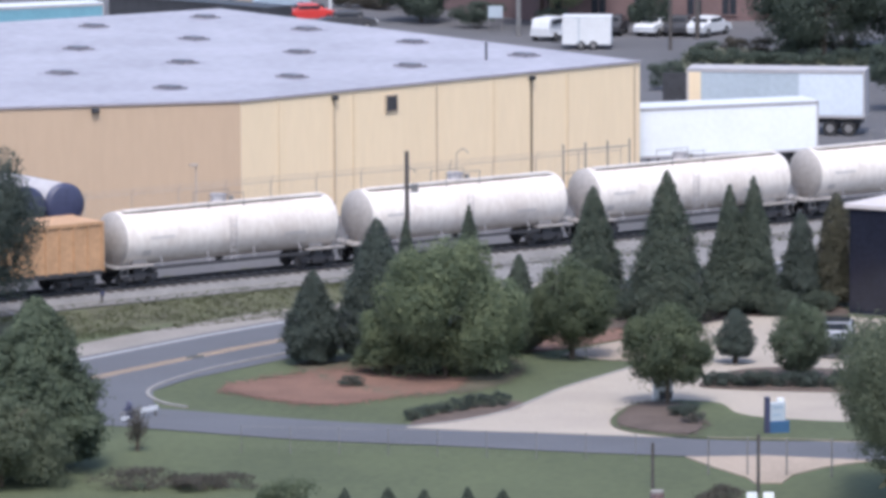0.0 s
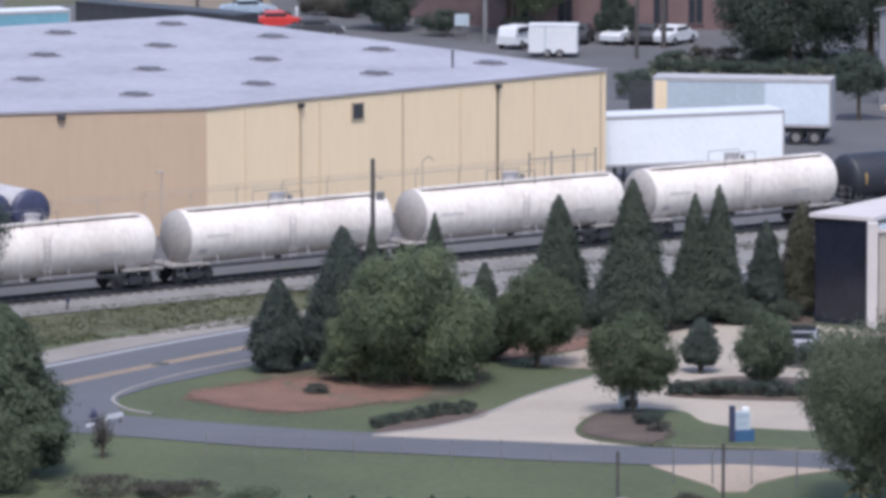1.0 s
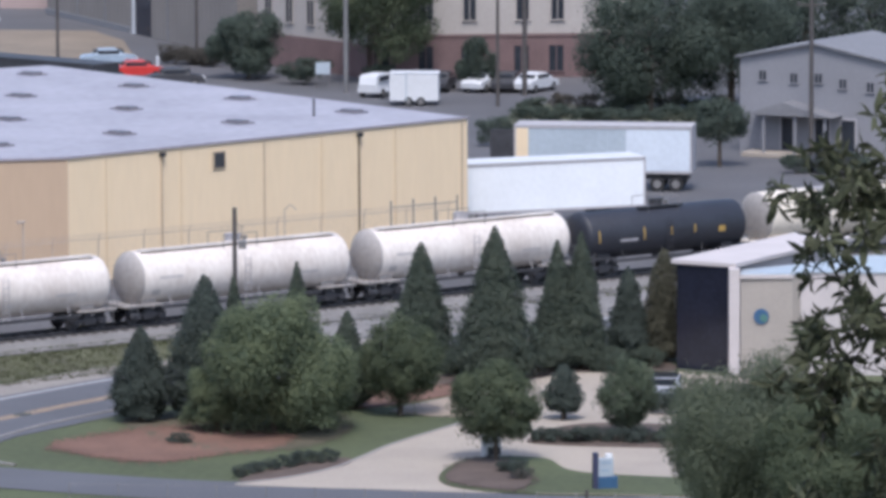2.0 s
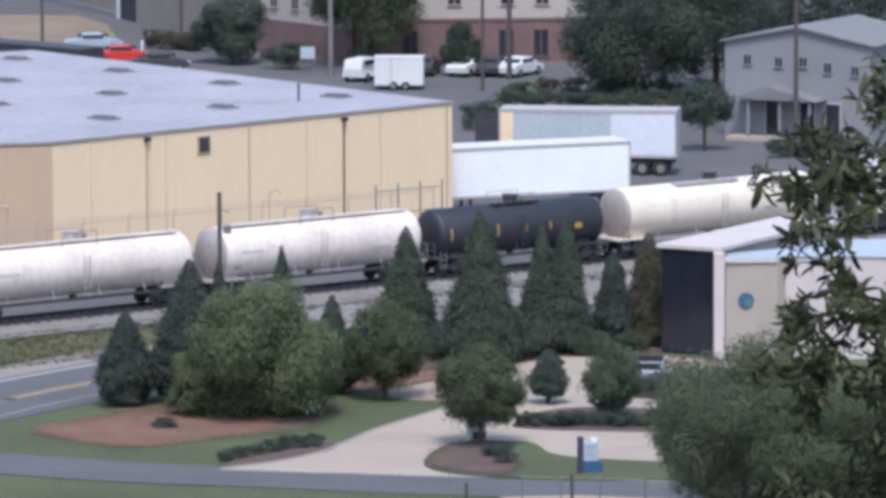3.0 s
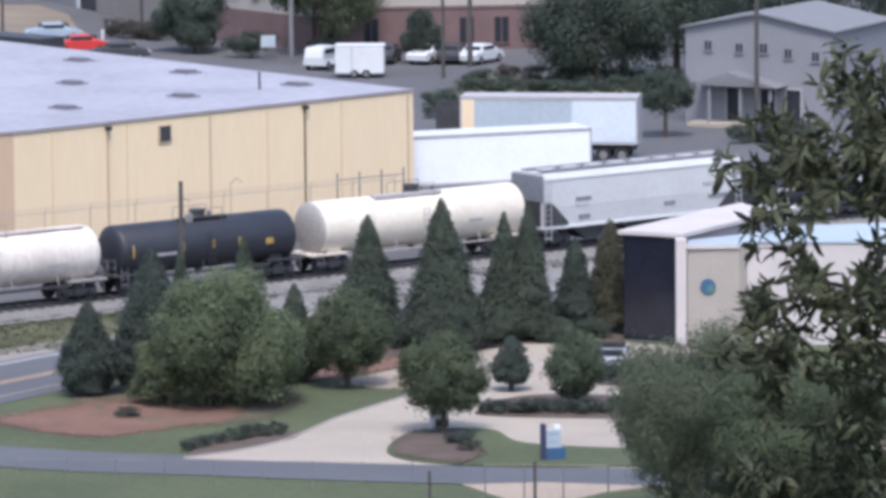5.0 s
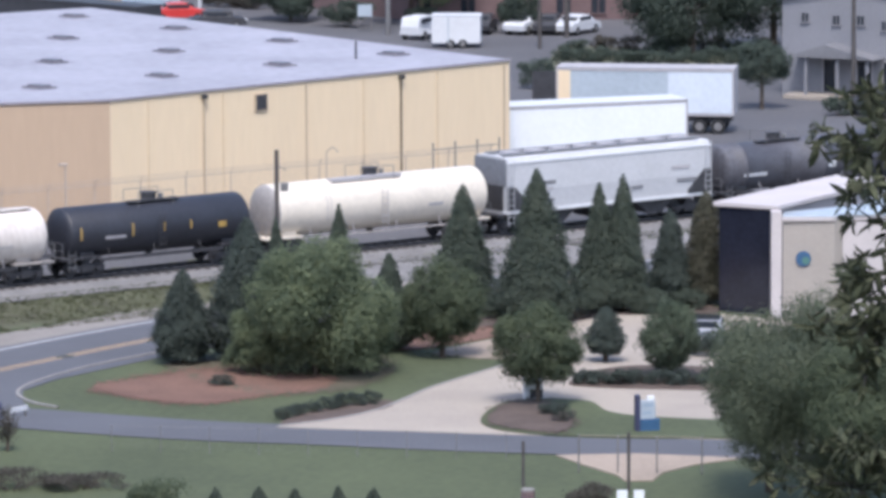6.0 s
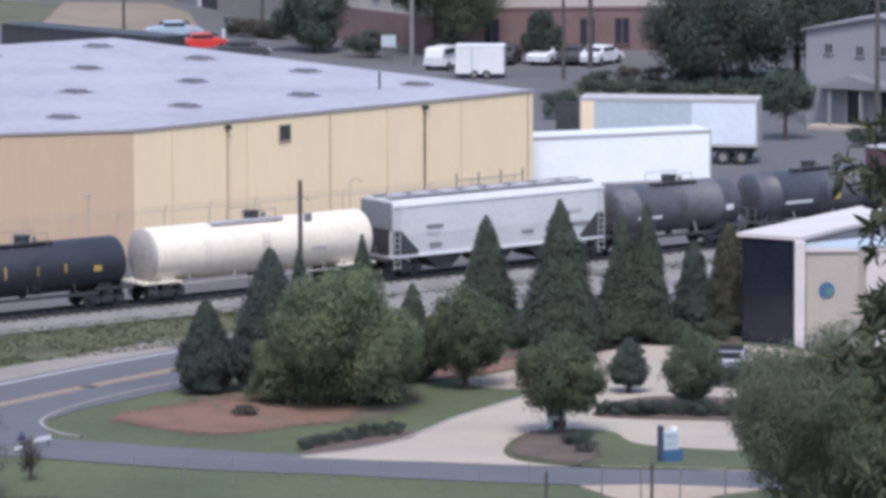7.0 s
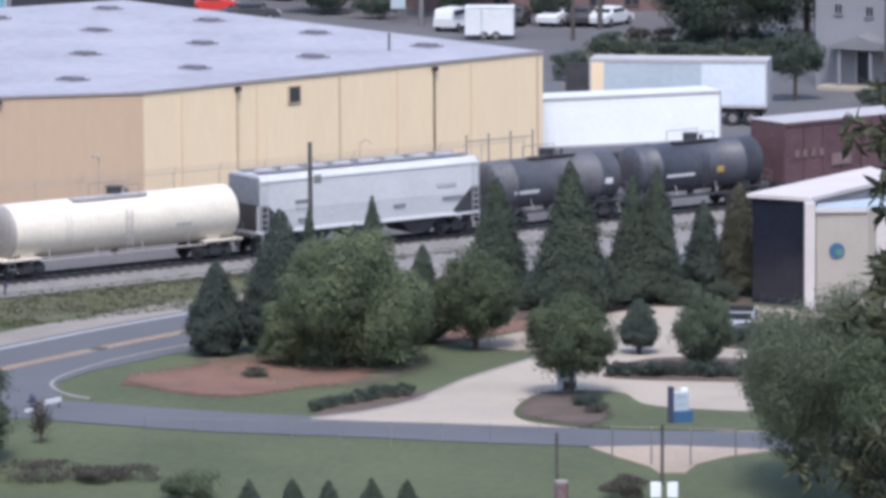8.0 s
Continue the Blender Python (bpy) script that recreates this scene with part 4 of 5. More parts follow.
def hopper_car(q, length, label):
    car = empty("hopper_car", track_matrix(q, 0, RAIL), label, "hopper car", "cars of the train")
    # body: gently bowed sides, sloped ends, cut under towards the bogies
    bm = bmesh.new()
    sec = [(-1.5, 1.3), (-1.58, 2.4), (-1.52, 4.0), (-1.3, 4.3), (1.3, 4.3), (1.52, 4.0), (1.58, 2.4), (1.5, 1.3)]
    a = [bm.verts.new((0.75, y, z)) for y, z in sec]
    b = [bm.verts.new((length - 0.75, y, z)) for y, z in sec]
    n = len(sec)
    for k in range(n):
        bm.faces.new((a[k], a[(k + 1) % n], b[(k + 1) % n], b[k]))
    bm.faces.new(a)
    bm.faces.new(b[::-1])
    bmesh.ops.recalc_face_normals(bm, faces=bm.faces[:])
    body = part("body", bm, M_HOPPER, car)
    part("side_sill", box(0.7, length - 0.7, -1.56, 1.56, 1.14, 1.32, 0.02), M_WHITE, car, "white bottom sill")
    part("top_rail", box(0.72, length - 0.72, -1.57, -1.45, 3.93, 4.05, 0.01), M_WHITE, car)
    # dark openings under the slope sheets at both ends
    for x, k in ((0.72, 1), (length - 0.72, -1)):
        for y in (-1.6, 1.6):
            bm = bmesh.new()
            vs = [bm.verts.new((x + k * px_, y, pz)) for px_, pz in ((0.0, 1.34), (0.0, 2.7), (0.5, 2.7), (1.7, 1.5), (1.7, 1.34))]
            f = bm.faces.new(vs)
            r = bmesh.ops.extrude_face_region(bm, geom=[f])
            bmesh.ops.translate(bm, vec=(0, 0.04 if y < 0 else -0.04, 0), verts=[v for v in r["geom"] if isinstance(v, bmesh.types.BMVert)])
            bmesh.ops.recalc_face_normals(bm, faces=bm.faces[:])
            part("end_opening", bm, M_DARK, car, "dark opening over the bogie")
        # thin added plate, its dark colour stands for the shaded end face
        part("end_sheet", box(min(x - k * 0.02, x + k * 0.03), max(x - k * 0.02, x + k * 0.03), -1.48, 1.48, 2.7, 4.2, 0.02), M_HOPPER_END, car, "end sheet painted dark grey for shade")
        part("end_platform", box(min(x, x - k * 0.55), max(x, x - k * 0.55), -1.4, 1.4, 1.0, 1.14, 0.02), M_DARK, car)
        part("end_cage", box(min(x, x - k * 0.05), max(x, x - k * 0.05), -1.2, 1.2, 1.3, 2.7), M_DARK, car)
        ladder(car, x + k * 0.25, -1.63, 0.5, 4.25, M_HOPPER)
    for i in range(3):
        x = length * (0.28 + 0.22 * i)
        bm = bmesh.new()
        vs0 = [(x - 1.5, 1.15), (x + 1.5, 1.15), (x + 0.45, 0.35), (x - 0.45, 0.35)]
        lo = [bm.verts.new((p, -1.15, z)) for p, z in vs0]
        hi = [bm.verts.new((p, 1.15, z)) for p, z in vs0]
        for k in range(4):
            bm.faces.new((lo[k], lo[(k + 1) % 4], hi[(k + 1) % 4], hi[k]))
        bm.faces.new(lo)
        bm.faces.new(hi[::-1])
        bmesh.ops.recalc_face_normals(bm, faces=bm.faces[:])
        part("discharge_chute", bm, M_DARK, car)
    part("roof_walk", box(1.0, length - 1.0, -0.95, -0.45, 4.37, 4.43), M_INK, car, "grey grating roof walk")
    part("roof_walk", box(1.0, length - 1.0, 0.45, 0.95, 4.37, 4.43), M_INK, car)
    for i in range(8):
        part("hatch", box(1.6 + i * (length - 4) / 7, 2.6 + i * (length - 4) / 7, -0.35, 0.35, 4.29, 4.45, 0.03), M_STENCIL_PALE, car)
    for x, w, h, z, m in ((3.0, 1.1, 0.22, 2.75, M_INK), (3.0, 0.9, 0.14, 2.4, M_STENCIL_PALE), (9.5, 0.8, 0.16, 2.0, M_INK), (length - 3.6, 1.3, 0.2, 2.9, M_STENCIL_PALE), (length - 3.2, 1.4, 0.2, 2.15, M_INK), (3.2, 0.8, 0.18, 1.75, M_INK)):
        part("lettering", box(x, x + w, -1.61, -1.56, z - h / 2, z + h / 2), m, car)
    for x in (1.9, length - 1.9):
        bogie(car, x)
    coupler(car, -0.02, 0.7)
    coupler(car, length - 0.7, length + 0.02)
    return car


def boxcar(q, length, material, label, high, name="boxcar", ribs=10, rib_deep=0.06):
    car = empty(name, track_matrix(q, 0, RAIL), label, name.replace("_", " "), "cars of the train")
    part("body", box(0.55, length - 0.55, -1.5, 1.5, 1.05, high, 0.05), material, car)
    part("side_sill", box(0.55, length - 0.55, -1.53, 1.53, 0.85, 1.1, 0.02), M_DARK, car)
    for y in (-1.53, 1.53):
        part("top_chord", box(0.55, length - 0.55, y - 0.05, y + 0.05, high - 0.16, high + 0.02), material, car)
        for i in range(ribs + 1):
            x = 0.6 + i * (length - 1.2) / ribs
            part("rib", box(x - 0.06, x + 0.06, y - rib_deep, y + rib_deep, 1.05, high - 0.12), material, car)
    if name == "boxcar":
        part("door", box(length / 2 - 1.5, length / 2 + 1.5, -1.62, -1.55, 1.1, high - 0.2, 0.01), material, car)
        for x, w, h, z in ((1.3, 0.3, 0.42, 2.7), (1.9, 0.3, 0.42, 2.7), (2.5, 0.3, 0.42, 2.7), (3.1, 0.3, 0.42, 2.7), (4.0, 1.5, 0.7, 2.2), (10.4, 1.8, 0.3, 2.6)):
            part("lettering", box(x, x + w, -1.60, -1.565, z - h / 2, z + h / 2), M_FADED, car, "pale faded lettering")
        part("roof", box(0.5, length - 0.5, -1.56, 1.56, high, high + 0.09, 0.02), M_STENCIL_PALE, car, "pale metal roof")
    else:
        part("load", box(0.6, length - 0.6, -1.42, 1.42, high - 0.1, high - 0.02), M_DIRT, car, "sandy load")
    for x in (1.9, length - 1.9):
        bogie(car, x)
    coupler(car, -0.02, 0.6)
    coupler(car, length - 0.6, length + 0.02)
    return car


CARS = []


def add_car(ob, q):
    CARS.append((ob, q))


W = "white railway tank car with a long top walkway"
add_car(boxcar(-27.25, 14.9, M_ORANGE, "weathered tan open gondola car with ribbed sides", 3.65, "gondola_car", 16), -27.25)
for q0, l0 in ((-12.35, 15.05), (2.7, 15.2), (17.9, 15.7), (33.6, 15.3)):
    add_car(tank_car(q0, l0, 1.45, 2.4, M_TANK_WHITE, W, "white"), q0)
add_car(tank_car(48.9, 13.0, 1.38, 2.28, M_TANK_BLACK, "black railway tank car with yellow markings", "black"), 48.9)
add_car(tank_car(61.9, 15.6, 1.47, 2.4, M_TANK_CREAM, "cream railway tank car with a short top walkway", "cream"), 61.9)
add_car(hopper_car(77.5, 16.0, "pale blue-grey covered hopper car with white sills"), 77.5)
add_car(tank_car(93.5, 10.2, 1.38, 2.34, M_TANK_GREY, "short grimy grey railway tank car", "grey"), 93.5)
add_car(tank_car(103.7, 10.3, 1.42, 2.4, M_TANK_SLATE, "short slate-grey railway tank car with a yellow placard", "black2"), 103.7)
add_car(boxcar(114.0, 15.5, M_MAROON, "maroon boxcar with pale faded lettering", 4.5, rib_deep=0.025), 114.0)
SPEED = 9.4


# two parked tanks behind the passing train
def parked_tank(q, side, label):
    t = empty("storage_tank", track_matrix(q, side, 0) @ pose(0, 0, 0, 0, 0, -90), label, "tank")
    part("tank", lathe_x(tank_profile(-9.5, 0, 1.15, 0.25), 36, 0, 3.25), M_STENCIL_PALE, t, "pale grey tank shell")
    part("end_cap", lathe_x([(-0.22, 1.17), (0.02, 1.17), (0.1, 0.9), (0.14, 0.4), (0.15, 0)], 36, 0, 3.25), M_NAVY_TANK, t, "dark blue tank end")
    for x in (-8, -1.5):
        part("saddle", box(x - 0.3, x + 0.3, -0.9, 0.9, 0, 2.4, 0.04), M_DARK, t)
    return t


parked_tank(-10.1, -7.0, "pale storage tank with a dark blue end beside the yard")
parked_tank(-12.5, -7.0, "pale storage tank with a dark blue end beside the yard")


# ---- fences, poles and signs ----
def yard_fence(q0, q1, side, height, label, step=3.05):
    """Chain-link: thin posts, rails and strands."""
    f = empty("chain_link_fence", track_matrix(q0, side, 0), label, "fence")
    n = int((q1 - q0) / step)
    for k in range(n + 1):
        post = part("post", cyl((k * step, 0, -0.1), (k * step, 0, height), 0.03, n=7), M_FENCE, f)
        part("arm", cyl((k * step, 0, height), (k * step, -0.25, height + 0.35), 0.02, n=5), M_FENCE, post)
    for z in (height, 0.15):
        part("rail", cyl((0, 0, z), (n * step, 0, z), 0.022, n=5), M_FENCE, f)
    for j in range(3):
        part("barbed_wire", cyl((0, -0.08 * (j + 1), height + 0.11 * (j + 1)), (n * step, -0.08 * (j + 1), height + 0.11 * (j + 1)), 0.009, n=4), M_FENCE, f)
    mesh = bmesh.new()
    k = 0.0
    while k < n * step - 0.6:
        for a, b in (((k, 0, 0.15), (k + height - 0.15, 0, height)), ((k + height - 0.15, 0, 0.15), (k, 0, height))):
            if max(a[0], b[0]) < n * step:
                add_cyl(mesh, a, b, 0.004, n=3)
        k += 0.3
    tagged(part("wire_mesh", mesh, M_FENCE, f), kind="stuff")
    return f


yard_fence(-12.0, 32.0, -12.0, 2.75, "galvanised chain-link fence with barbed wire along the yard")


def utility_pole(x, y, z1, label, arms=(), r=0.13, base=None, material=None):
    z = land(x, y) if base is None else base
    p = empty("utility_pole", pose(x, y, z), label, "utility pole")
    part("pole", cyl((0, 0, -0.3), (0, 0, z1 - z), r, r * 0.75, 12), material or M_POLE, p)
    for za, w in arms:
        part("crossarm", box(-w, w, -0.06, 0.06, za - z - 0.06, za - z + 0.06), M_POLE, p)
        for k in (-w * 0.85, w * 0.85):
            part("insulator", cyl((k, 0, za - z + 0.06), (k, 0, za - z + 0.2), 0.04, n=8), M_GALV, p)
    return p


pole = utility_pole(-10.86, 298.9, 6.3, "short dark wooden pole beside the railway", r=0.15)
part("equipment_box", box(0.2, 0.62, -0.2, 0.15, 4.9, 5.35, 0.03), M_GALV, pole, "small grey equipment box")
part("bracket", cyl((0, 0, 6.3), (0.5, 0, 6.0), 0.025, n=6), M_GALV, pole)
utility_pole(4.4, 412.9, 12.0, "grey utility pole in the parking lot", ((10.6, 1.0),), 0.14)
utility_pole(6.5, 421.0, 12.0, "dark utility pole in the parking lot", ((7.4, 0.5),), 0.2)
utility_pole(-19.2, 448.6, 12.0, "utility pole before the long shed", ((10.8, 1.0),), 0.15)
utility_pole(-6.9, 423.4, 12.0, "pale utility pole beside the tall tree", ((10.8, 1.0),), 0.2, material=M_GALV)
utility_pole(-30.5, 452.0, 12.0, "utility pole beyond the warehouse", ((10.8, 1.0),), 0.13)
utility_pole(24.9, 375.0, 11.5, "dark utility pole before the grey house", ((10.6, 1.0),), 0.17)
marker = empty("marker_post", track_matrix(-14.0, 3.1, -0.6), "short dark marker post on the railway bank", "post")
part("post", box(-0.05, 0.05, -0.05, 0.05, 0, 0.7, 0.01), M_POLE, marker)
part("plate", box(-0.12, 0.12, -0.07, -0.05, 0.45, 0.7, 0.01), M_NAVY_TANK, marker)
# a bent pipe stand and a gate by the warehouse wall
stand = empty("pipe_stand", pose(-8.9, 324.4, 0), "thin bent pipe stand before the warehouse wall", "pipe")
bm = bmesh.new()
for a, b in (((0, 0, 0), (0, 0, 3.1)), ((0, 0, 3.1), (0.35, 0, 3.4)), ((0.35, 0, 3.4), (0.7, 0, 3.1))):
    add_cyl(bm, a, b, 0.035, n=6)
part("pipe", bm, M_FENCE, stand)
gate = empty("yard_gate", track_matrix(27.0, -12.6, 0), "tall metal gate frame beside the yard fence", "gate")
for x in (0, 1.6, 3.2, 4.8):
    part("post", cyl((x, 0, -0.1), (x, 0, 3.3), 0.05, n=8), M_GALV, gate)
for z in (2.9, 1.6):
    part("rail", cyl((0, 0, z), (4.8, 0, z), 0.025, n=6), M_GALV, gate)
mast = empty("lamp_post", track_matrix(1.6, -12.4, 0), "thin lamp post beside the yard fence", "lamp post")
part("mast", cyl((0, 0, 0), (0, 0, 4.0), 0.05, n=8), M_FENCE, mast)
part("head", box(-0.4, 0.1, -0.1, 0.1, 3.95, 4.08, 0.02), M_FENCE, mast)

# the monument sign at the driveway
sign = empty("entrance_sign", pose(7.25, 253.1, LOW, 0, 0, 14), "blue and white entrance sign on the grass island", "sign")
part("pillar", box(-0.28, -0.06, -0.16, 0.16, 0, 1.78, 0.02), M_NAVY_TANK, sign, "dark blue sign pillar")
part("base", box(-0.1, 0.85, -0.14, 0.14, 0, 0.66, 0.02), M_BLUE, sign, "blue sign base")
part("board", box(-0.06, 0.66, -0.1, 0.1, 0.66, 1.5, 0.02), M_TRAILER2, sign, "white sign board")
for k, (a, b, z) in enumerate(((0.05, 0.55, 1.3), (0.05, 0.45, 0.95))):
    part("lettering", box(a, b, -0.115, -0.1, z - 0.07, z + 0.07), M_CAR_BLUE, sign)
part("top_board", box(0.3, 0.6, -0.08, 0.08, 1.5, 1.7, 0.02), M_TRAILER, sign)
# a small cabinet under the young tree
cab = empty("utility_cabinet", pose(2.45, 262.7, LOW, 0, 0, 5), "white utility cabinet with a dark front beside the young tree", "cabinet")
part("body", box(-0.45, 0.45, -0.3, 0.3, 0, 0.9, 0.05), M_WHITE, cab)
part("door", box(-0.2, 0.42, -0.33, -0.3, 0.12, 0.5, 0.01), M_DARK, cab)
part("lid", box(-0.5, 0.5, -0.35, 0.35, 0.9, 0.98, 0.02), M_WHITE, cab)
# white barrier arm and small post at the corner
bar = empty("white_barrier", pose(-22.6, 256.4, LOW, 0, 0, 52), "white low barrier rail at the street corner", "barrier")
part("rail", box(0, 2.4, -0.03, 0.03, 0.42, 0.48, 0.01), M_GALV, bar)
part("board", box(1.3, 2.5, -0.07, -0.035, 0.3, 0.54, 0.02), M_WHITE, bar)
part("board", box(0, 0.55, -0.07, -0.035, 0.1, 0.3, 0.02), M_WHITE, bar)
for x in (0.2, 1.3, 2.4):
    part("post", box(x - 0.05, x + 0.05, -0.05, 0.05, -0.1, 0.5, 0.01), M_GALV, bar)
hyd = empty("fire_hydrant", pose(-22.3, 257.6, LOW), "dark hydrant beside the white barrier", "hydrant")
part("barrel", cyl((0, 0, 0), (0, 0, 0.65), 0.16, 0.14, 12), M_NAVY_TANK, hyd)
part("cap", cyl((0, 0, 0.65), (0, 0, 0.85), 0.18, 0.06, 12), M_NAVY_TANK, hyd)
part("outlet", cyl((-0.25, 0, 0.45), (0.25, 0, 0.45), 0.07, n=8), M_NAVY_TANK, hyd)


# kerbs along the driveway and the street, as low stone edges
def kerb(pts, label, high=0.12, wide=0.16):
    ln = smooth_line(pts, 6)
    bm = bmesh.new()
    prev = None
    for i, p in enumerate(ln):
        d = (ln[min(i + 1, len(ln) - 1)] - ln[max(i - 1, 0)]).normalized()
        r = Vector((d.y, -d.x, 0)) * wide / 2
        cur = [bm.verts.new((p.x + s * r.x, p.y + s * r.y, z)) for s, z in ((-1, LOW - 0.1), (-1, LOW + high), (1, LOW + high), (1, LOW - 0.1))]
        if prev:
            for k in range(3):
                bm.faces.new((prev[k], cur[k], cur[k + 1], prev[k + 1]))
        prev = cur
    bmesh.ops.recalc_face_normals(bm, faces=bm.faces[:])
    return tagged(part("kerb", bm, M_CURB), label, "kerb", kind="structure")


kerb([(-15.2, 278.2), (-18.6, 273.6), (-20.4, 270.4), (-21.7, 267.2), (-22.0, 264.6), (-21.2, 262.2), (-19.8, 260.6)], "pale kerb round the grass corner", 0.09, 0.17)
kerb([(-9.3, 255.2), (-7, 256.8), (-5, 259.3), (-3.6, 262.7), (-2.4, 265.9), (-1, 268.7), (0.4, 271.3), (1.9, 274.1)], "pale kerb along the driveway", 0.075, 0.2)


# the low fence along the street and the taller one by the gate
def street_fence():
    f = empty("wire_fence", pose(0, 0, LOW), "thin wire fence with galvanised posts beside the street", "fence")
    line = [(-16.5 + 2.2 * k, 248.6 - 0.28 * k) for k in range(9)]
    for x, y in line:
        part("post", cyl((x, y, -0.1), (x, y, 1.25), 0.022, n=6), M_GALV, f)
    for z in (1.2,):
        part("wire", cyl((*line[0], z), (*line[-1], z), 0.007, n=4), M_GALV, f)
    bm = bmesh.new()
    a, b = Vector((*line[0], 0)), Vector((*line[-1], 0))
    for k in range(60):
        p = a.lerp(b, k / 60)
        q = a.lerp(b, (k + 3) / 63)
        add_cyl(bm, (p.x, p.y, 0.15), (q.x, q.y, 1.2), 0.002, n=3)
        add_cyl(bm, (p.x, p.y, 1.2), (q.x, q.y, 0.15), 0.002, n=3)
    tagged(part("wire_mesh", bm, M_GALV, f), kind="stuff")
    g = empty("gate_fence", pose(0, 0, LOW), "tall chain-link gate fence with dark posts", "fence")
    for x, y, h, r in ((1.8, 239.6, 2.0, 0.07), (4.25, 243.0, 1.7, 0.035), (5.95, 242.8, 1.7, 0.035), (6.3, 238.2, 2.6, 0.07), (7.65, 242.6, 1.7, 0.035), (9.6, 242.4, 1.7, 0.035)):
        part("post", cyl((x, y, -0.1), (x, y, h), r, n=8), M_POLE if r > 0.05 else M_GALV, g)
    part("rail", cyl((4.25, 243.0, 1.65), (9.6, 242.4, 1.65), 0.012, n=5), M_FENCE, g)


street_fence()
kiosk = empty("barrel", pose(1.95, 234.2, land(1.95, 234.2)), "faded red and white barrel beside the gate post", "barrel")
part("drum", cyl((0, 0, 0), (0, 0, 0.8), 0.3, n=16), M_FADED, kiosk)
part("band", cyl((0, 0, 0.8), (0, 0, 0.9), 0.28, n=16), M_CURB, kiosk)
for k, x in enumerate((5.9, 6.6)):
    pn = empty("notice_board", pose(x, 233.2, land(x, 233.2)), "pale blue-white notice panel beside the gate", "sign")
    part("panel", box(-0.22, 0.22, -0.04, 0.04, 0.35, 1.0, 0.02), M_TRAILER, pn)
    part("post", cyl((0, 0.05, -0.1), (0, 0.05, 1.0), 0.03, n=6), M_GALV, pn)

# a small white notice on two legs before the brick building
lot_sign = empty("notice_board", pose(-8.7, 426.4, 0, 0, 0, 4), "small white notice board on two posts", "sign")
part("panel", box(-0.55, 0.55, -0.04, 0.04, 1.1, 2.0, 0.02), M_TRAILER2, lot_sign, "white panel")
for x in (-0.5, 0.5):
    part("post", cyl((x, 0.06, -0.1), (x, 0.06, 2.0), 0.04, n=6), M_GALV, lot_sign)

# ---- trees and shrubs ----
FINE, MORE = 0.52, 2.5


def leaf_mesh(name, pts, out, size, rng, material, parent, long=1.0):
    """Many small leaves: one lozenge of four corners at each point, turned at random about the outward way."""
    n = len(pts)
    size *= FINE
    o = out / (np.linalg.norm(out, axis=1)[:, None] + 1e-9)
    o = o + rng.normal(size=(n, 3)) * 0.42
    o /= np.linalg.norm(o, axis=1)[:, None]
    a = np.cross(o, rng.normal(size=(n, 3)))
    a /= np.linalg.norm(a, axis=1)[:, None] + 1e-9
    b = np.cross(o, a)
    s = size * rng.uniform(0.6, 1.35, size=(n, 1))
    k = rng.uniform(0.45, 0.7, size=(n, 1))
    v = np.stack([pts - a * s * long, pts + b * s * k, pts + a * s * long, pts - b * s * k], axis=1).reshape(-1, 3)
    f = np.arange(4 * n).reshape(-1, 4)
    me = bpy.data.meshes.new(name)
    me.from_pydata(v.tolist(), [], f.tolist())
    me.materials.append(material)
    ob = new(name, me)
    ob.parent = parent
    return ob


def ball_points(lobes, n, rng, inner=0.35, full=0.62):
    """Points in the shells of several lobes (centre, radii), uneven and with gaps."""
    n = int(n * MORE)
    vol = np.array([l[3] * l[4] + l[3] * l[5] for l in lobes])
    pick = rng.choice(len(lobes), size=n, p=vol / vol.sum())
    L = np.array(lobes)[pick]
    d = rng.normal(size=(n, 3))
    d /= np.linalg.norm(d, axis=1)[:, None]
    wob = np.array([noise.noise((2.3 * x, 2.3 * y + 7 * p, 2.3 * z)) for (x, y, z), p in zip(d, pick)])
    u = rng.random(n)
    r = np.where(u < inner, rng.uniform(0.3, 0.9, n), 0.94 + 0.075 * rng.normal(size=n))
    r = np.where(u > 0.93, rng.uniform(0.95, 1.28, n), r) * (1 + 0.28 * wob)
    pts = L[:, :3] + d * L[:, 3:] * r[:, None]
    # looser and denser masses, about a metre across
    gap = np.array([noise.noise((1.3 * x, 1.3 * y, 1.3 * z)) for x, y, z in pts])
    keep = gap + full > rng.random(n) * 0.8
    return pts[keep], d[keep]


def sub_lobes(c, r, count, rng, spread=0.8, size=0.36, core=0.8):
    """A main mass with many smaller masses bulging from it."""
    out = [(*c, r[0] * core, r[1] * core, r[2] * core)]
    for _ in range(count):
        d = rng.normal(size=3)
        d /= np.linalg.norm(d)
        k = size * rng.uniform(0.7, 1.25)
        out.append((c[0] + d[0] * r[0] * spread, c[1] + d[1] * r[1] * spread, c[2] + d[2] * r[2] * spread, r[0] * k, r[1] * k, r[2] * k))
    return out


def trunk_mesh(h, r, rng, limbs=6, reach=1.0, start=0.45):
    bm = bmesh.new()
    add_cyl(bm, (0, 0, -0.25), (0, 0, h * 0.55), r * 1.15, r * 0.8, 9)
    add_cyl(bm, (0, 0, h * 0.55), (0.05 * h * rng.uniform(-1, 1), 0.05 * h * rng.uniform(-1, 1), h), r * 0.8, r * 0.25, 8)
    for i in range(limbs):
        a = i * 2.4 + rng.uniform(-0.4, 0.4)
        z = h * (start + (0.9 - start) * i / max(1, limbs))
        add_cyl(bm, (0, 0, z), (math.cos(a) * reach, math.sin(a) * reach, z + reach * rng.uniform(0.5, 0.9)), r * 0.4, r * 0.1, 6)
    return bm


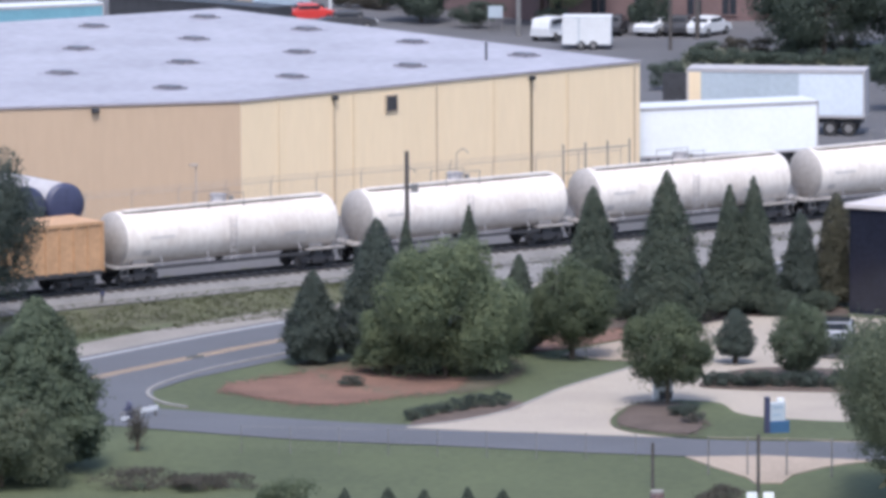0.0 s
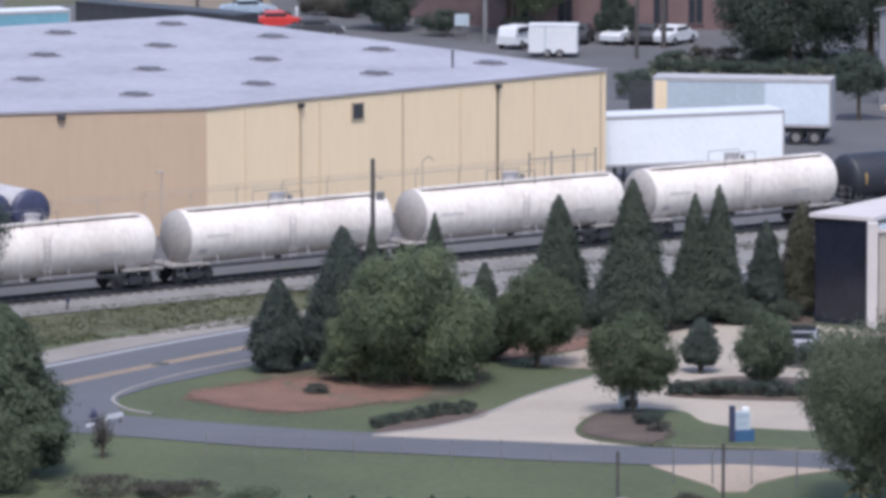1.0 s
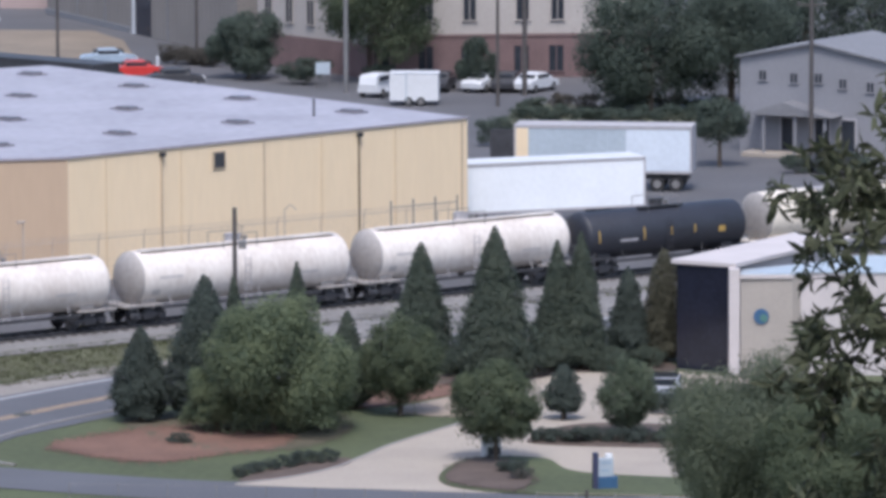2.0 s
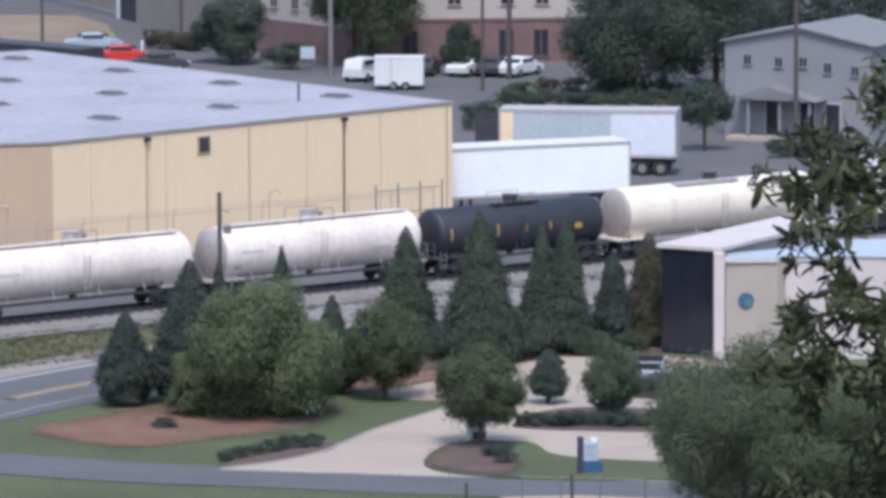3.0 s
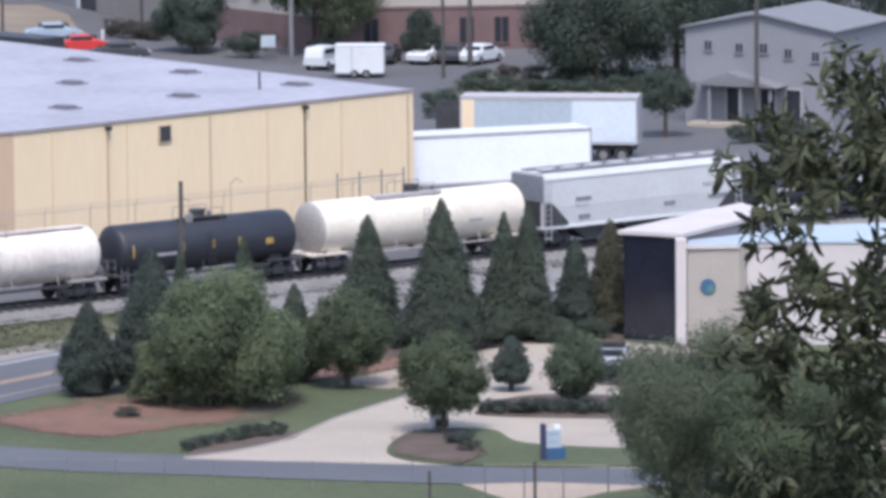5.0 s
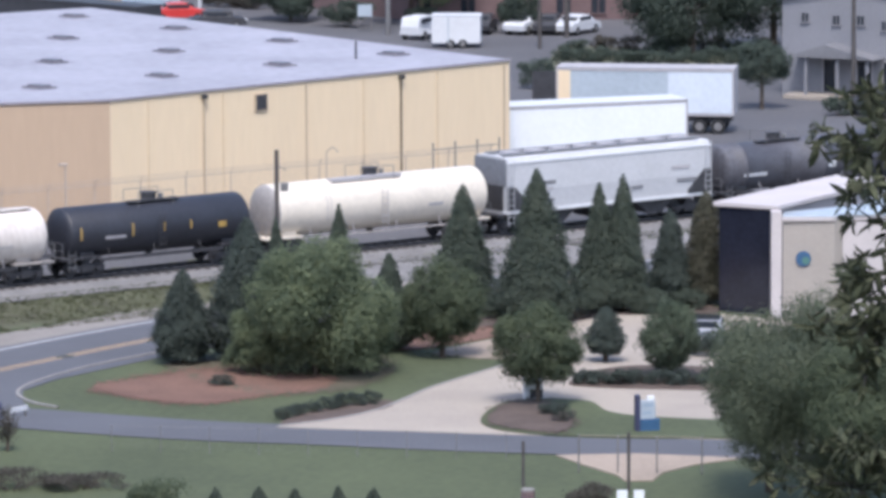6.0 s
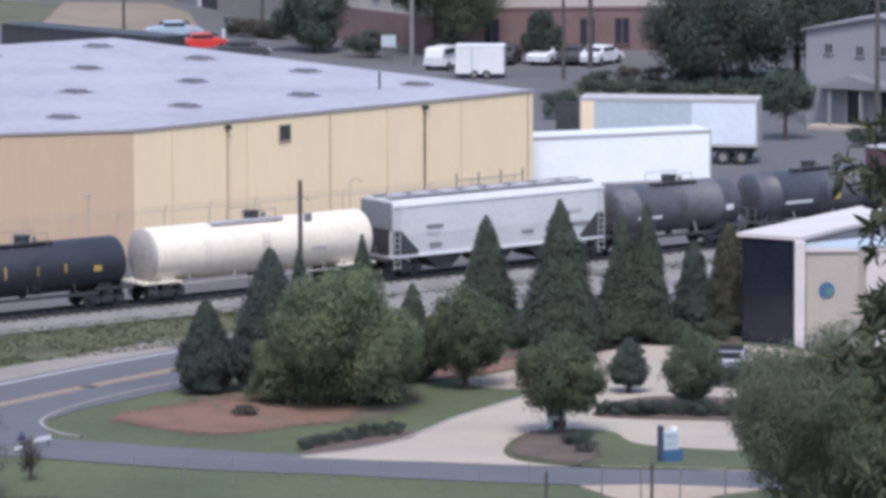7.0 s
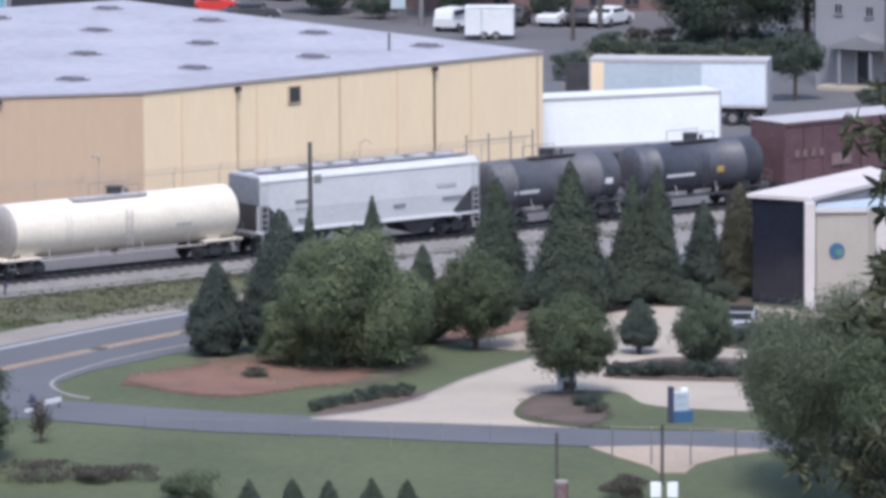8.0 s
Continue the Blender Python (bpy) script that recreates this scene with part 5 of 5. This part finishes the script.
def broad_tree(x, y, crown, n, size, seed, label, material=None, name="tree", base=None, limbs=6, count=14, trunk=0.14, group="", dense=False, skirted=False):
    """crown: z of its foot and top, half widths across and deep."""
    rng = np.random.default_rng(seed)
    z = land(x, y) if base is None else base
    t = empty(name, pose(x, y, z), label, "tree", group)
    z0, z1, rx, ry = crown
    part("trunk", trunk_mesh(max(0.5, (z1 - z) * 0.75), trunk, rng, limbs, rx * 0.5), M_BARK, t)
    c, r = (0, 0, (z0 + z1) / 2 - z), (rx, ry, (z1 - z0) / 2)
    pts, out = ball_points(sub_lobes(c, r, count, rng, 0.76, 0.26, 0.9) if dense else sub_lobes(c, r, count, rng), n, rng, full=0.95 if dense else 0.78)
    if skirted:
        # the lower half hangs straight to the ground
        low = np.clip((c[2] - pts[:, 2]) / r[2], 0, 0.97)
        pts[:, :2] *= (1 / np.sqrt(1 - 0.8 * low ** 2))[:, None]
    keep = pts[:, 2] > z0 - z - 0.15
    pts, out = pts[keep], out[keep]
    leaf_mesh("crown", pts, out, size, rng, material or M_LEAF, t)
    return t


def conifer(x, y, top, r, n, size, seed, label, material=None, skirt=0.25, base=None, power=0.85, belly=0.12, rough=0.22):
    """A tapering crown of upswept sprays, with a loose fringe and a thin tip."""
    rng = np.random.default_rng(seed)
    z = land(x, y) if base is None else base
    t = empty("conifer", pose(x, y, z), label, "tree", "conifers")
    h = top - z
    part("trunk", cyl((0, 0, -0.25), (0, 0, h * 0.85), 0.16, 0.03, 8), M_BARK, t)
    n = int(n * MORE)
    u = 1 - np.sqrt(rng.random(n))
    a = rng.uniform(0, 2 * np.pi, n)
    prof = np.minimum((1 - u) ** power, 0.55 + u / belly * 0.45) + 0.02
    # sprays: each a bump in height and angle that stands out from the mass
    k = 26
    sa, su, sl = rng.uniform(0, 2 * np.pi, k), rng.uniform(0, 0.9, k), rng.uniform(0.05, 0.3, k)
    bump = np.zeros(n)
    for q in range(k):
        da = np.abs((a - sa[q] + np.pi) % (2 * np.pi) - np.pi)
        bump = np.maximum(bump, sl[q] * np.exp(-(da / 0.45) ** 2 - ((u - su[q]) / 0.07) ** 2))
    wob = np.array([noise.noise((math.cos(p) * 1.7, math.sin(p) * 1.7 + seed, q * h * 0.8)) + 0.6 * noise.noise((math.cos(p) * 5, math.sin(p) * 5, q * h * 2.4)) for p, q in zip(a, u)])
    v = rng.random(n)
    depth = np.where(v < 0.35, rng.uniform(0.3, 0.9, n), np.where(v > 0.92, rng.uniform(0.95, 1.22, n), 0.93 + 0.07 * rng.normal(size=n)))
    rad = r * prof * (1 + rough * wob + bump) * depth
    pts = np.c_[np.cos(a) * rad, np.sin(a) * rad, skirt + u * (h - skirt) + 0.35 * bump * r]
    out = np.c_[np.cos(a) * 0.85, np.sin(a) * 0.85, np.full(n, 0.45)]
    leaf_mesh("crown", pts, out, size, rng, material or M_LEAF_CYP, t, 1.3)
    return t


def shrub(x, y, rx, ry, h, n, size, seed, label, material=None, base=None):
    rng = np.random.default_rng(seed)
    z = land(x, y) if base is None else base
    t = empty("shrub", pose(x, y, z), label, "shrub", "shrubs")
    bm = bmesh.new()
    for k in range(5):
        a = k * 1.26
        add_cyl(bm, (0, 0, -0.1), (math.cos(a) * rx * 0.5, math.sin(a) * ry * 0.5, h * 0.6), 0.03, 0.012, 5)
    part("stem_base", bm, M_BARK, t)
    pts, out = ball_points(sub_lobes((0, 0, h * 0.5), (rx, ry, h * 0.5), 7, rng), n, rng)
    pts[:, 2] = np.maximum(pts[:, 2], 0.02)
    leaf_mesh("foliage", pts, out, size, rng, material or M_LEAF_DARK, t)
    return t


conifer(-14.6, 273.9, 3.5, 1.6, 7000, 0.13, 1, "dark rounded juniper at the edge of the mulch bed", M_LEAF_DARK, belly=0.35, power=0.78, rough=0.34)
conifer(-11.5, 275.0, 5.9, 2.15, 10000, 0.14, 2, "dark cedar standing among the bushes", M_LEAF_DARK, belly=0.3, power=0.7)
broad_tree(-8.0, 270.2, (-1.1, 5.3, 3.4, 3.2), 30000, 0.15, 3, "large dense green bushy tree on the mulch bed", limbs=8, count=30, skirted=True)
broad_tree(-10.8, 270.8, (-1.0, 2.3, 1.4, 1.4), 6500, 0.13, 31, "low green bush beside the large bushy tree", count=12, skirted=True)
broad_tree(-5.8, 271.0, (-1.0, 2.7, 1.3, 1.4), 6000, 0.13, 32, "green bush leaning against the larger one", count=12, skirted=True)
conifer(-10.7, 292.5, 3.6, 0.85, 3000, 0.13, 4, "small pointed cedar beside the road")
conifer(-7.4, 292.5, 4.3, 0.95, 3500, 0.13, 5, "small pointed cedar beside the road")
conifer(-4.55, 277.5, 3.8, 1.35, 6500, 0.13, 6, "small pointed cedar behind the bushes")
broad_tree(-1.9, 275.4, (-0.85, 4.0, 2.1, 2.0), 13000, 0.135, 7, "young round-crowned tree beside the driveway", M_LEAF_SOFT, count=34, dense=True)
conifer(-0.9, 291.5, 5.4, 1.85, 8000, 0.14, 8, "tall pointed cypress in a row")
conifer(2.9, 286.8, 6.85, 2.2, 11000, 0.14, 9, "tall pointed cypress in a row, the highest")
conifer(6.15, 290.3, 5.6, 1.5, 7000, 0.14, 10, "tall pointed cypress in a row")
conifer(7.4, 290.6, 6.0, 1.55, 7000, 0.14, 11, "tall pointed cypress in a row")
conifer(9.9, 292.5, 3.9, 1.15, 5000, 0.14, 12, "dark short cedar beside the rust-tinged one", M_LEAF_DARK, belly=0.3, power=0.6)
conifer(11.8, 293.2, 4.8, 1.35, 5500, 0.14, 13, "thin cypress with rust-tinged foliage", M_LEAF_RUST, power=0.6)
broad_tree(2.65, 260.9, (-0.3, 3.6, 2.25, 2.0), 15000, 0.125, 14, "young tree with a dense round crown on a mulched island", M_LEAF_SOFT, count=36, trunk=0.1, dense=True)
conifer(6.1, 273.6, 1.6, 1.0, 3500, 0.11, 15, "small egg-shaped tree on the planted island", M_LEAF_DARK, belly=0.35, power=0.5, skirt=0.45)
broad_tree(9.0, 268.4, (-0.9, 2.75, 1.45, 1.4), 8000, 0.12, 16, "small bushy tree on the planted island", M_LEAF_LAWN, count=24, dense=True)
for k, (sx, sy, sr) in enumerate([(5.0, 266.7, 0.65), (5.8, 266.6, 0.75), (6.7, 266.4, 0.75), (7.6, 266.5, 0.8), (8.7, 266.3, 0.75), (9.8, 266.2, 0.8), (10.9, 266.4, 0.8)]):
    shrub(sx, sy, sr, sr, 0.85, 1100, 0.1, 40 + k, "low dark shrub on the planted island")
for k, (sx, sy) in enumerate([(-9.1, 257.2), (-8.5, 258.1), (-7.8, 258.9), (-7.1, 259.7), (-6.5, 260.3), (-5.8, 260.8), (-5.1, 261.2)]):
    shrub(sx, sy, 0.55, 0.5, 0.68, 700, 0.08, 50 + k, "clipped dark shrub in a row along the driveway")
shrub(3.7, 255.6, 0.55, 0.6, 1.0, 900, 0.09, 60, "rounded dark shrub on the mulched island")
shrub(3.1, 257.6, 0.5, 0.5, 0.7, 700, 0.09, 61, "low dark shrub on the mulched island")
shrub(-12.3, 267.0, 0.7, 0.6, 0.55, 700, 0.09, 62, "low dark shrub on the red mulch")
for k, (sx, sy, sr, sh) in enumerate([(0.9, 288.3, 1.3, 1.5), (5.0, 288.2, 1.2, 1.6), (8.9, 289.4, 1.2, 1.3), (-2.9, 289.5, 1.4, 1.3), (10.9, 291.0, 1.0, 1.2)]):
    shrub(sx, sy, sr, 1.0, sh, 2200, 0.12, 150 + k, "loose dark undergrowth between the cypresses", M_LEAF_CYP)
shrub(11.3, 275.2, 1.4, 0.9, 1.35, 2600, 0.1, 160, "low dark shrub before the parked car", M_LEAF_DARK)
# the lower slope
conifer(-25.2, 244.5, 6.5, 3.0, 28000, 0.16, 17, "tall conical green tree at the lower lawn", M_LEAF_LAWN, belly=0.4, power=0.62, skirt=0.4, rough=0.42)
broad_tree(-26.4, 240.0, (-1.1, 2.6, 2.6, 2.2), 12000, 0.14, 18, "bushy undergrowth below the tall conical tree", M_LEAF_PALE, count=16, skirted=True)
broad_tree(14.4, 234.0, (0.2, 7.5, 4.2, 4.0), 56000, 0.115, 19, "broad soft-crowned green tree at the lower slope", M_LEAF_PALE, count=26, trunk=0.22)
broad_tree(17.6, 230.0, (0.6, 6.6, 4.6, 4.0), 38000, 0.12, 20, "broad soft-crowned green tree at the lower slope", M_LEAF_SOFT, count=24, trunk=0.22)
# beyond the railway
broad_tree(-14.6, 434.5, (0.2, 5.5, 3.0, 2.8), 9000, 0.2, 21, "round dark tree before the long building", M_LEAF_FAR, count=14)
broad_tree(-4.5, 431.0, (1.6, 9.4, 4.2, 3.6), 12000, 0.22, 22, "tall light green tree before the brick building", M_LEAF_SOFT, count=18, limbs=10, trunk=0.22)
broad_tree(15.4, 408.0, (0.6, 9.2, 4.9, 4.2), 16000, 0.22, 23, "large dark tree before the brick building", M_LEAF_FAR, count=22, trunk=0.25)
broad_tree(21.5, 412.0, (0.6, 10.6, 5.2, 4.2), 14000, 0.22, 24, "large dark tree before the brick building", M_LEAF_FAR, count=22, trunk=0.25)
broad_tree(18.7, 373.0, (1.3, 4.5, 1.9, 1.8), 5000, 0.17, 25, "small dark tree beside the grey house", M_LEAF_FAR, count=12)
broad_tree(3.0, 424.0, (0.4, 4.0, 1.5, 1.5), 4000, 0.18, 26, "small dark tree in the parking lot", M_LEAF_FAR, count=10)
for k in range(3):
    shrub(-20.8 + 1.5 * k, 446.9 - 1.2 * k, 1.4, 1.1, 1.7 - 0.2 * k, 1600, 0.15, 190 + k, "dark loose bush before the long shed", M_LEAF_BROWN)
bollard = empty("bollard", pose(-22.0, 442.2, 0), "short white bollard beside the parked red car", "bollard")
part("post", cyl((0, 0, -0.1), (0, 0, 1.0), 0.12, n=10), M_WHITE, bollard)
part("cap", cyl((0, 0, 1.0), (0, 0, 1.08), 0.13, 0.05, n=10), M_WHITE, bollard)
shrub(-10.2, 429.5, 2.1, 1.4, 2.1, 2600, 0.15, 170, "dense dark bush before the brick building", M_LEAF_FAR)
shrub(-4.4, 430.5, 1.3, 1.0, 1.6, 1200, 0.15, 171, "dark bush before the brick building", M_LEAF_FAR)
for k in range(9):
    shrub(6.2 + 2.0 * k, 399.5 - 0.25 * k, 1.35, 0.9, 1.5, 1400, 0.14, 70 + k, "dense dark hedge shrub along the yard", M_LEAF_FAR)
shrub(4.0, 386, 1.6, 1.4, 2.2, 2200, 0.14, 80, "dark round bush beside the warehouse", M_LEAF_FAR)
for k in range(6):
    broad_tree(24.0 + 5.0 * k, 446.0 - 1.5 * k, (0.4, 6.2 + 0.7 * ((k * 7) % 3), 3.6, 3.0), 5000, 0.24, 110 + k, "dark woodland tree behind the grey house", M_LEAF_FAR, count=14, trunk=0.2)


def tufts(name, label, n, seed, pick, size=0.1):
    """Long grass: many upright blades on the bank."""
    rng = np.random.default_rng(seed)
    q, w = rng.uniform(*pick[0], n), rng.uniform(*pick[1], n)
    V, Fc = [], []
    for a, b in zip(q, w):
        if noise.noise((a * 0.25, b * 0.6, 3.0)) < -0.42:
            continue
        p = TRACK + ALONG * a + TOWARD * b
        z = land(p.x, p.y)
        for _ in range(5):
            ang, h, wd = rng.uniform(0, 6.28), rng.uniform(0.04, 0.13), rng.uniform(0.02, 0.05)
            dx, dy = math.cos(ang), math.sin(ang)
            bx, by = p.x + rng.normal() * 0.12, p.y + rng.normal() * 0.12
            k = len(V)
            V.extend([(bx - dy * wd, by + dx * wd, z - 0.02), (bx + dy * wd, by - dx * wd, z - 0.02), (bx + dx * h * 0.5, by + dy * h * 0.5, z + h)])
            Fc.append((k, k + 1, k + 2))
    me = bpy.data.meshes.new(name)
    me.from_pydata(V, [], Fc)
    me.materials.append(M_TUFT)
    return tagged(new(name, me), label, "grass", kind="stuff")


tufts("long_grass", "rough yellowish long grass on the railway bank", 6500, 7, ((-44, 9), (4.2, 9.4)))
tufts("long_grass", "thin weeds along the ballast edge", 1500, 8, ((-40, 45), (3.0, 4.6)))
for k in range(8):
    shrub(7.0 + 2.0 * k, 411.0 - 0.3 * k, 1.2, 0.9, 0.9 + 0.25 * (k % 3), 900, 0.14, 130 + k, "low brownish shrub on the verge of the parking lot", M_LEAF_BROWN if k % 3 else M_LEAF_FAR)
for k, (sx, sy, sh) in enumerate([(23.6, 369.0, 1.3), (25.6, 368.2, 1.6), (27.6, 367.4, 1.5)]):
    shrub(sx, sy, 1.2, 0.9, sh, 1300, 0.13, 180 + k, "dark loose shrub before the grey house", M_LEAF_FAR)

# ---- lower foreground and the near tree ----
shrub(-20.2, 239.2, 2.9, 1.6, 0.9, 2600, 0.1, 90, "straggling brownish weeds on the lower lawn", M_LEAF_BROWN)
shrub(-17.2, 239.4, 2.0, 1.5, 0.7, 1300, 0.1, 91, "straggling brownish weeds on the lower lawn", M_LEAF_BROWN)
shrub(-13.6, 235.6, 1.5, 1.2, 1.3, 2400, 0.1, 92, "round green shrub on the lower lawn", M_LEAF_SOFT)
shrub(4.7, 235.2, 1.2, 0.9, 0.9, 1600, 0.1, 93, "brownish scrub beside the gate", M_LEAF_BROWN)
for k, x in enumerate((-11.1, -9.3, -7.8, -6.0, -4.5)):
    conifer(x, 232.0 + 0.3 * (k % 2), 0.2, 0.6, 1100, 0.1, 95 + k, "small young conifer in a planted row", M_LEAF_CYP, skirt=0.05)
sap = empty("sapling", pose(-21.2, 249.0, LOW), "thin bare sapling at the street corner", "tree")
bm = bmesh.new()
add_cyl(bm, (0, 0, -0.1), (0.05, 0, 1.6), 0.09, 0.03, 7)
for k in range(8):
    a = k * 2.4
    add_cyl(bm, (0.02, 0, 0.5 + 0.13 * k), (0.45 * math.cos(a), 0.45 * math.sin(a), 0.95 + 0.13 * k), 0.03, 0.01, 5)
part("trunk", bm, M_BARK, sap)
rs = np.random.default_rng(5)
pts_, out_ = ball_points([(0, 0, 1.05, 0.5, 0.5, 0.95)], 420, rs, 0.6)
leaf_mesh("crown", pts_, out_, 0.12, rs, M_LEAF_BROWN, sap)
broad_tree(-31.3, 281.0, (1.2, 8.6, 2.6, 2.6), 16000, 0.14, 27, "tall dark tree beside the road and railway", M_LEAF_DARK, count=20, trunk=0.2)
broad_tree(12.3, 238.2, (0.7, 6.9, 2.3, 2.2), 17000, 0.12, 28, "soft green tree leaning out over the street", M_LEAF_PALE, count=18, trunk=0.16)


def near_tree():
    """A broad-leaved evergreen on the hillside; its sprays hang into the view."""
    rng = np.random.default_rng(11)
    X, Y = 4.9, 33.0
    z0 = land(X, Y)
    t = empty("evergreen_tree", pose(X, Y, z0), "near evergreen tree with long dark leaves in whorls", "tree")
    bm = bmesh.new()
    add_cyl(bm, (0, 0, -0.4), (0.1, 0, 5.0), 0.2, 0.13, 12)
    add_cyl(bm, (0.1, 0, 5.0), (-0.1, 0.1, 8.4), 0.13, 0.04, 10)
    part("trunk", bm, M_BARK, t)
    # limbs: height where each leaves the trunk, and the sprays on it (across, up, half sizes, whorls)
    limbs = [
        (37.4, [(2.86, 38.83, 0.23, 0.2, 34), (2.76, 38.56, 0.23, 0.17, 30), (2.97, 38.51, 0.2, 0.3, 40), (2.32, 38.5, 0.18, 0.15, 24), (2.22, 38.32, 0.15, 0.13, 16),
                (2.02, 38.38, 0.08, 0.03, 3), (2.49, 38.28, 0.23, 0.13, 24), (2.82, 38.21, 0.23, 0.12, 24), (3.5, 38.6, 0.4, 0.6, 60), (4.4, 38.8, 0.6, 0.8, 80)]),
        (36.7, [(2.26, 38.1, 0.13, 0.08, 8), (2.14, 38.02, 0.1, 0.03, 4), (2.34, 37.95, 0.12, 0.08, 8), (2.44, 37.76, 0.14, 0.12, 16), (2.22, 37.51, 0.13, 0.13, 28),
                (2.27, 37.26, 0.14, 0.14, 28), (2.04, 37.26, 0.12, 0.04, 6), (2.22, 37.02, 0.09, 0.11, 11)]),
        (36.2, [(2.57, 37.58, 0.14, 0.15, 28), (2.59, 37.3, 0.13, 0.13, 14), (2.75, 37.37, 0.08, 0.23, 12), (2.88, 37.72, 0.17, 0.14, 20), (2.94, 37.5, 0.13, 0.26, 26), (2.92, 37.06, 0.15, 0.3, 30),
                (2.72, 36.96, 0.13, 0.2, 18), (2.65, 36.73, 0.15, 0.13, 16), (3.4, 37.4, 0.3, 0.5, 50), (4.3, 37.5, 0.5, 0.6, 60)]),
        (35.4, [(2.04, 36.56, 0.2, 0.05, 9), (2.34, 36.52, 0.22, 0.1, 20), (2.68, 36.49, 0.23, 0.13, 24), (2.05, 36.3, 0.3, 0.12, 22), (2.5, 36.23, 0.34, 0.13, 30),
                (2.95, 36.45, 0.2, 0.26, 30), (3.5, 36.4, 0.3, 0.4, 40), (4.3, 36.3, 0.5, 0.4, 50)])]
    V, Fc = [], []
    for foot, sprays in limbs:
        # one limb out to the middle of its sprays; twigs from it to each spray
        wood = bmesh.new()
        mx = sum(sp[0] for sp in sprays[:6]) / 6 + 0.35
        mz = sum(sp[1] for sp in sprays[:6]) / 6 - 0.1
        root, fork = Vector((0.05, 0, foot - z0)), Vector((mx - X, 0.1, mz - z0))
        elbow = root.lerp(fork, 0.55) + Vector((0, 0.1, 0.22))
        limb = cyl(root, elbow, 0.04, 0.022, 7)
        add_cyl(limb, elbow, fork, 0.022, 0.012, 7)
        part("limb", limb, M_TWIG, t)
        for cx, cz, rx, rz, n in sprays:
            heart = Vector((cx - X, 0, cz - z0))
            start = fork if cx < mx + 0.1 else elbow
            hub = start.lerp(heart, 0.8)
            add_cyl(wood, start, hub, 0.009, 0.005, 6)
            for _ in range(int(n * 0.78)):
                p = heart + Vector((rng.normal() * rx * 0.6, rng.normal() * 0.3, rng.normal() * rz * 0.6))
                back = hub - p
                add_cyl(wood, p + back * min(1.0, 0.2 / max(0.01, back.length)), p, 0.005, 0.0025, 4)
                axis = ((p - start).normalized() * 0.8 + Vector((rng.normal() * 0.4, rng.normal() * 0.4, rng.uniform(-0.7, 0.3)))).normalized()
                s1 = axis.orthogonal().normalized()
                s2 = axis.cross(s1)
                m = int(rng.integers(5, 9))
                for k in range(m):
                    a = 2 * math.pi * k / m + rng.uniform(-0.3, 0.3)
                    d = (axis * rng.uniform(0.3, 1.1) + (s1 * math.cos(a) + s2 * math.sin(a))).normalized()
                    d = (d + Vector((0, 0, -0.25))).normalized()
                    side = d.cross(axis).normalized()
                    nrm = side.cross(d)
                    L = rng.uniform(0.08, 0.18)
                    w = L * rng.uniform(0.11, 0.16)
                    q0 = p - axis * rng.uniform(0, 0.1)
                    b = len(V)
                    V.extend([tuple(q) for q in (q0, q0 + d * L * 0.35 + side * w - nrm * 0.004, q0 + d * L * 0.35 - side * w - nrm * 0.004, q0 + d * L * 0.4 + nrm * 0.008, q0 + d * L * 0.72 + side * w * 0.8 - nrm * 0.012, q0 + d * L * 0.72 - side * w * 0.8 - nrm * 0.012, q0 + d * L - nrm * 0.035)])
                    Fc.extend([(b, b + 1, b + 3), (b, b + 3, b + 2), (b + 1, b + 4, b + 3), (b + 2, b + 3, b + 5), (b + 3, b + 4, b + 6), (b + 3, b + 6, b + 5)])
        tagged(part("twig_growth", wood, M_TWIG, t), kind="stuff")
    me = bpy.data.meshes.new("foliage")
    me.from_pydata(V, [], Fc)
    me.materials.append(M_LEAF_NEAR)
    fo = new("foliage", me)
    fo.parent = t
    return t


near_tree()

# ---- what moves ----
def motions():
    for ob, q in CARS:
        walk(ob, [(t, track_matrix(q - SPEED * t, 0, RAIL)) for t in (0.0, 2.0, 4.0, 6.0, 8.0)])
    for w in WHEELS:
        rest = Matrix.Translation(w.location)
        walk(w, [(k / 15, rest @ Matrix.Rotation(-SPEED * k / 15 / 0.44, 4, "Y")) for k in range(121)])


motions()
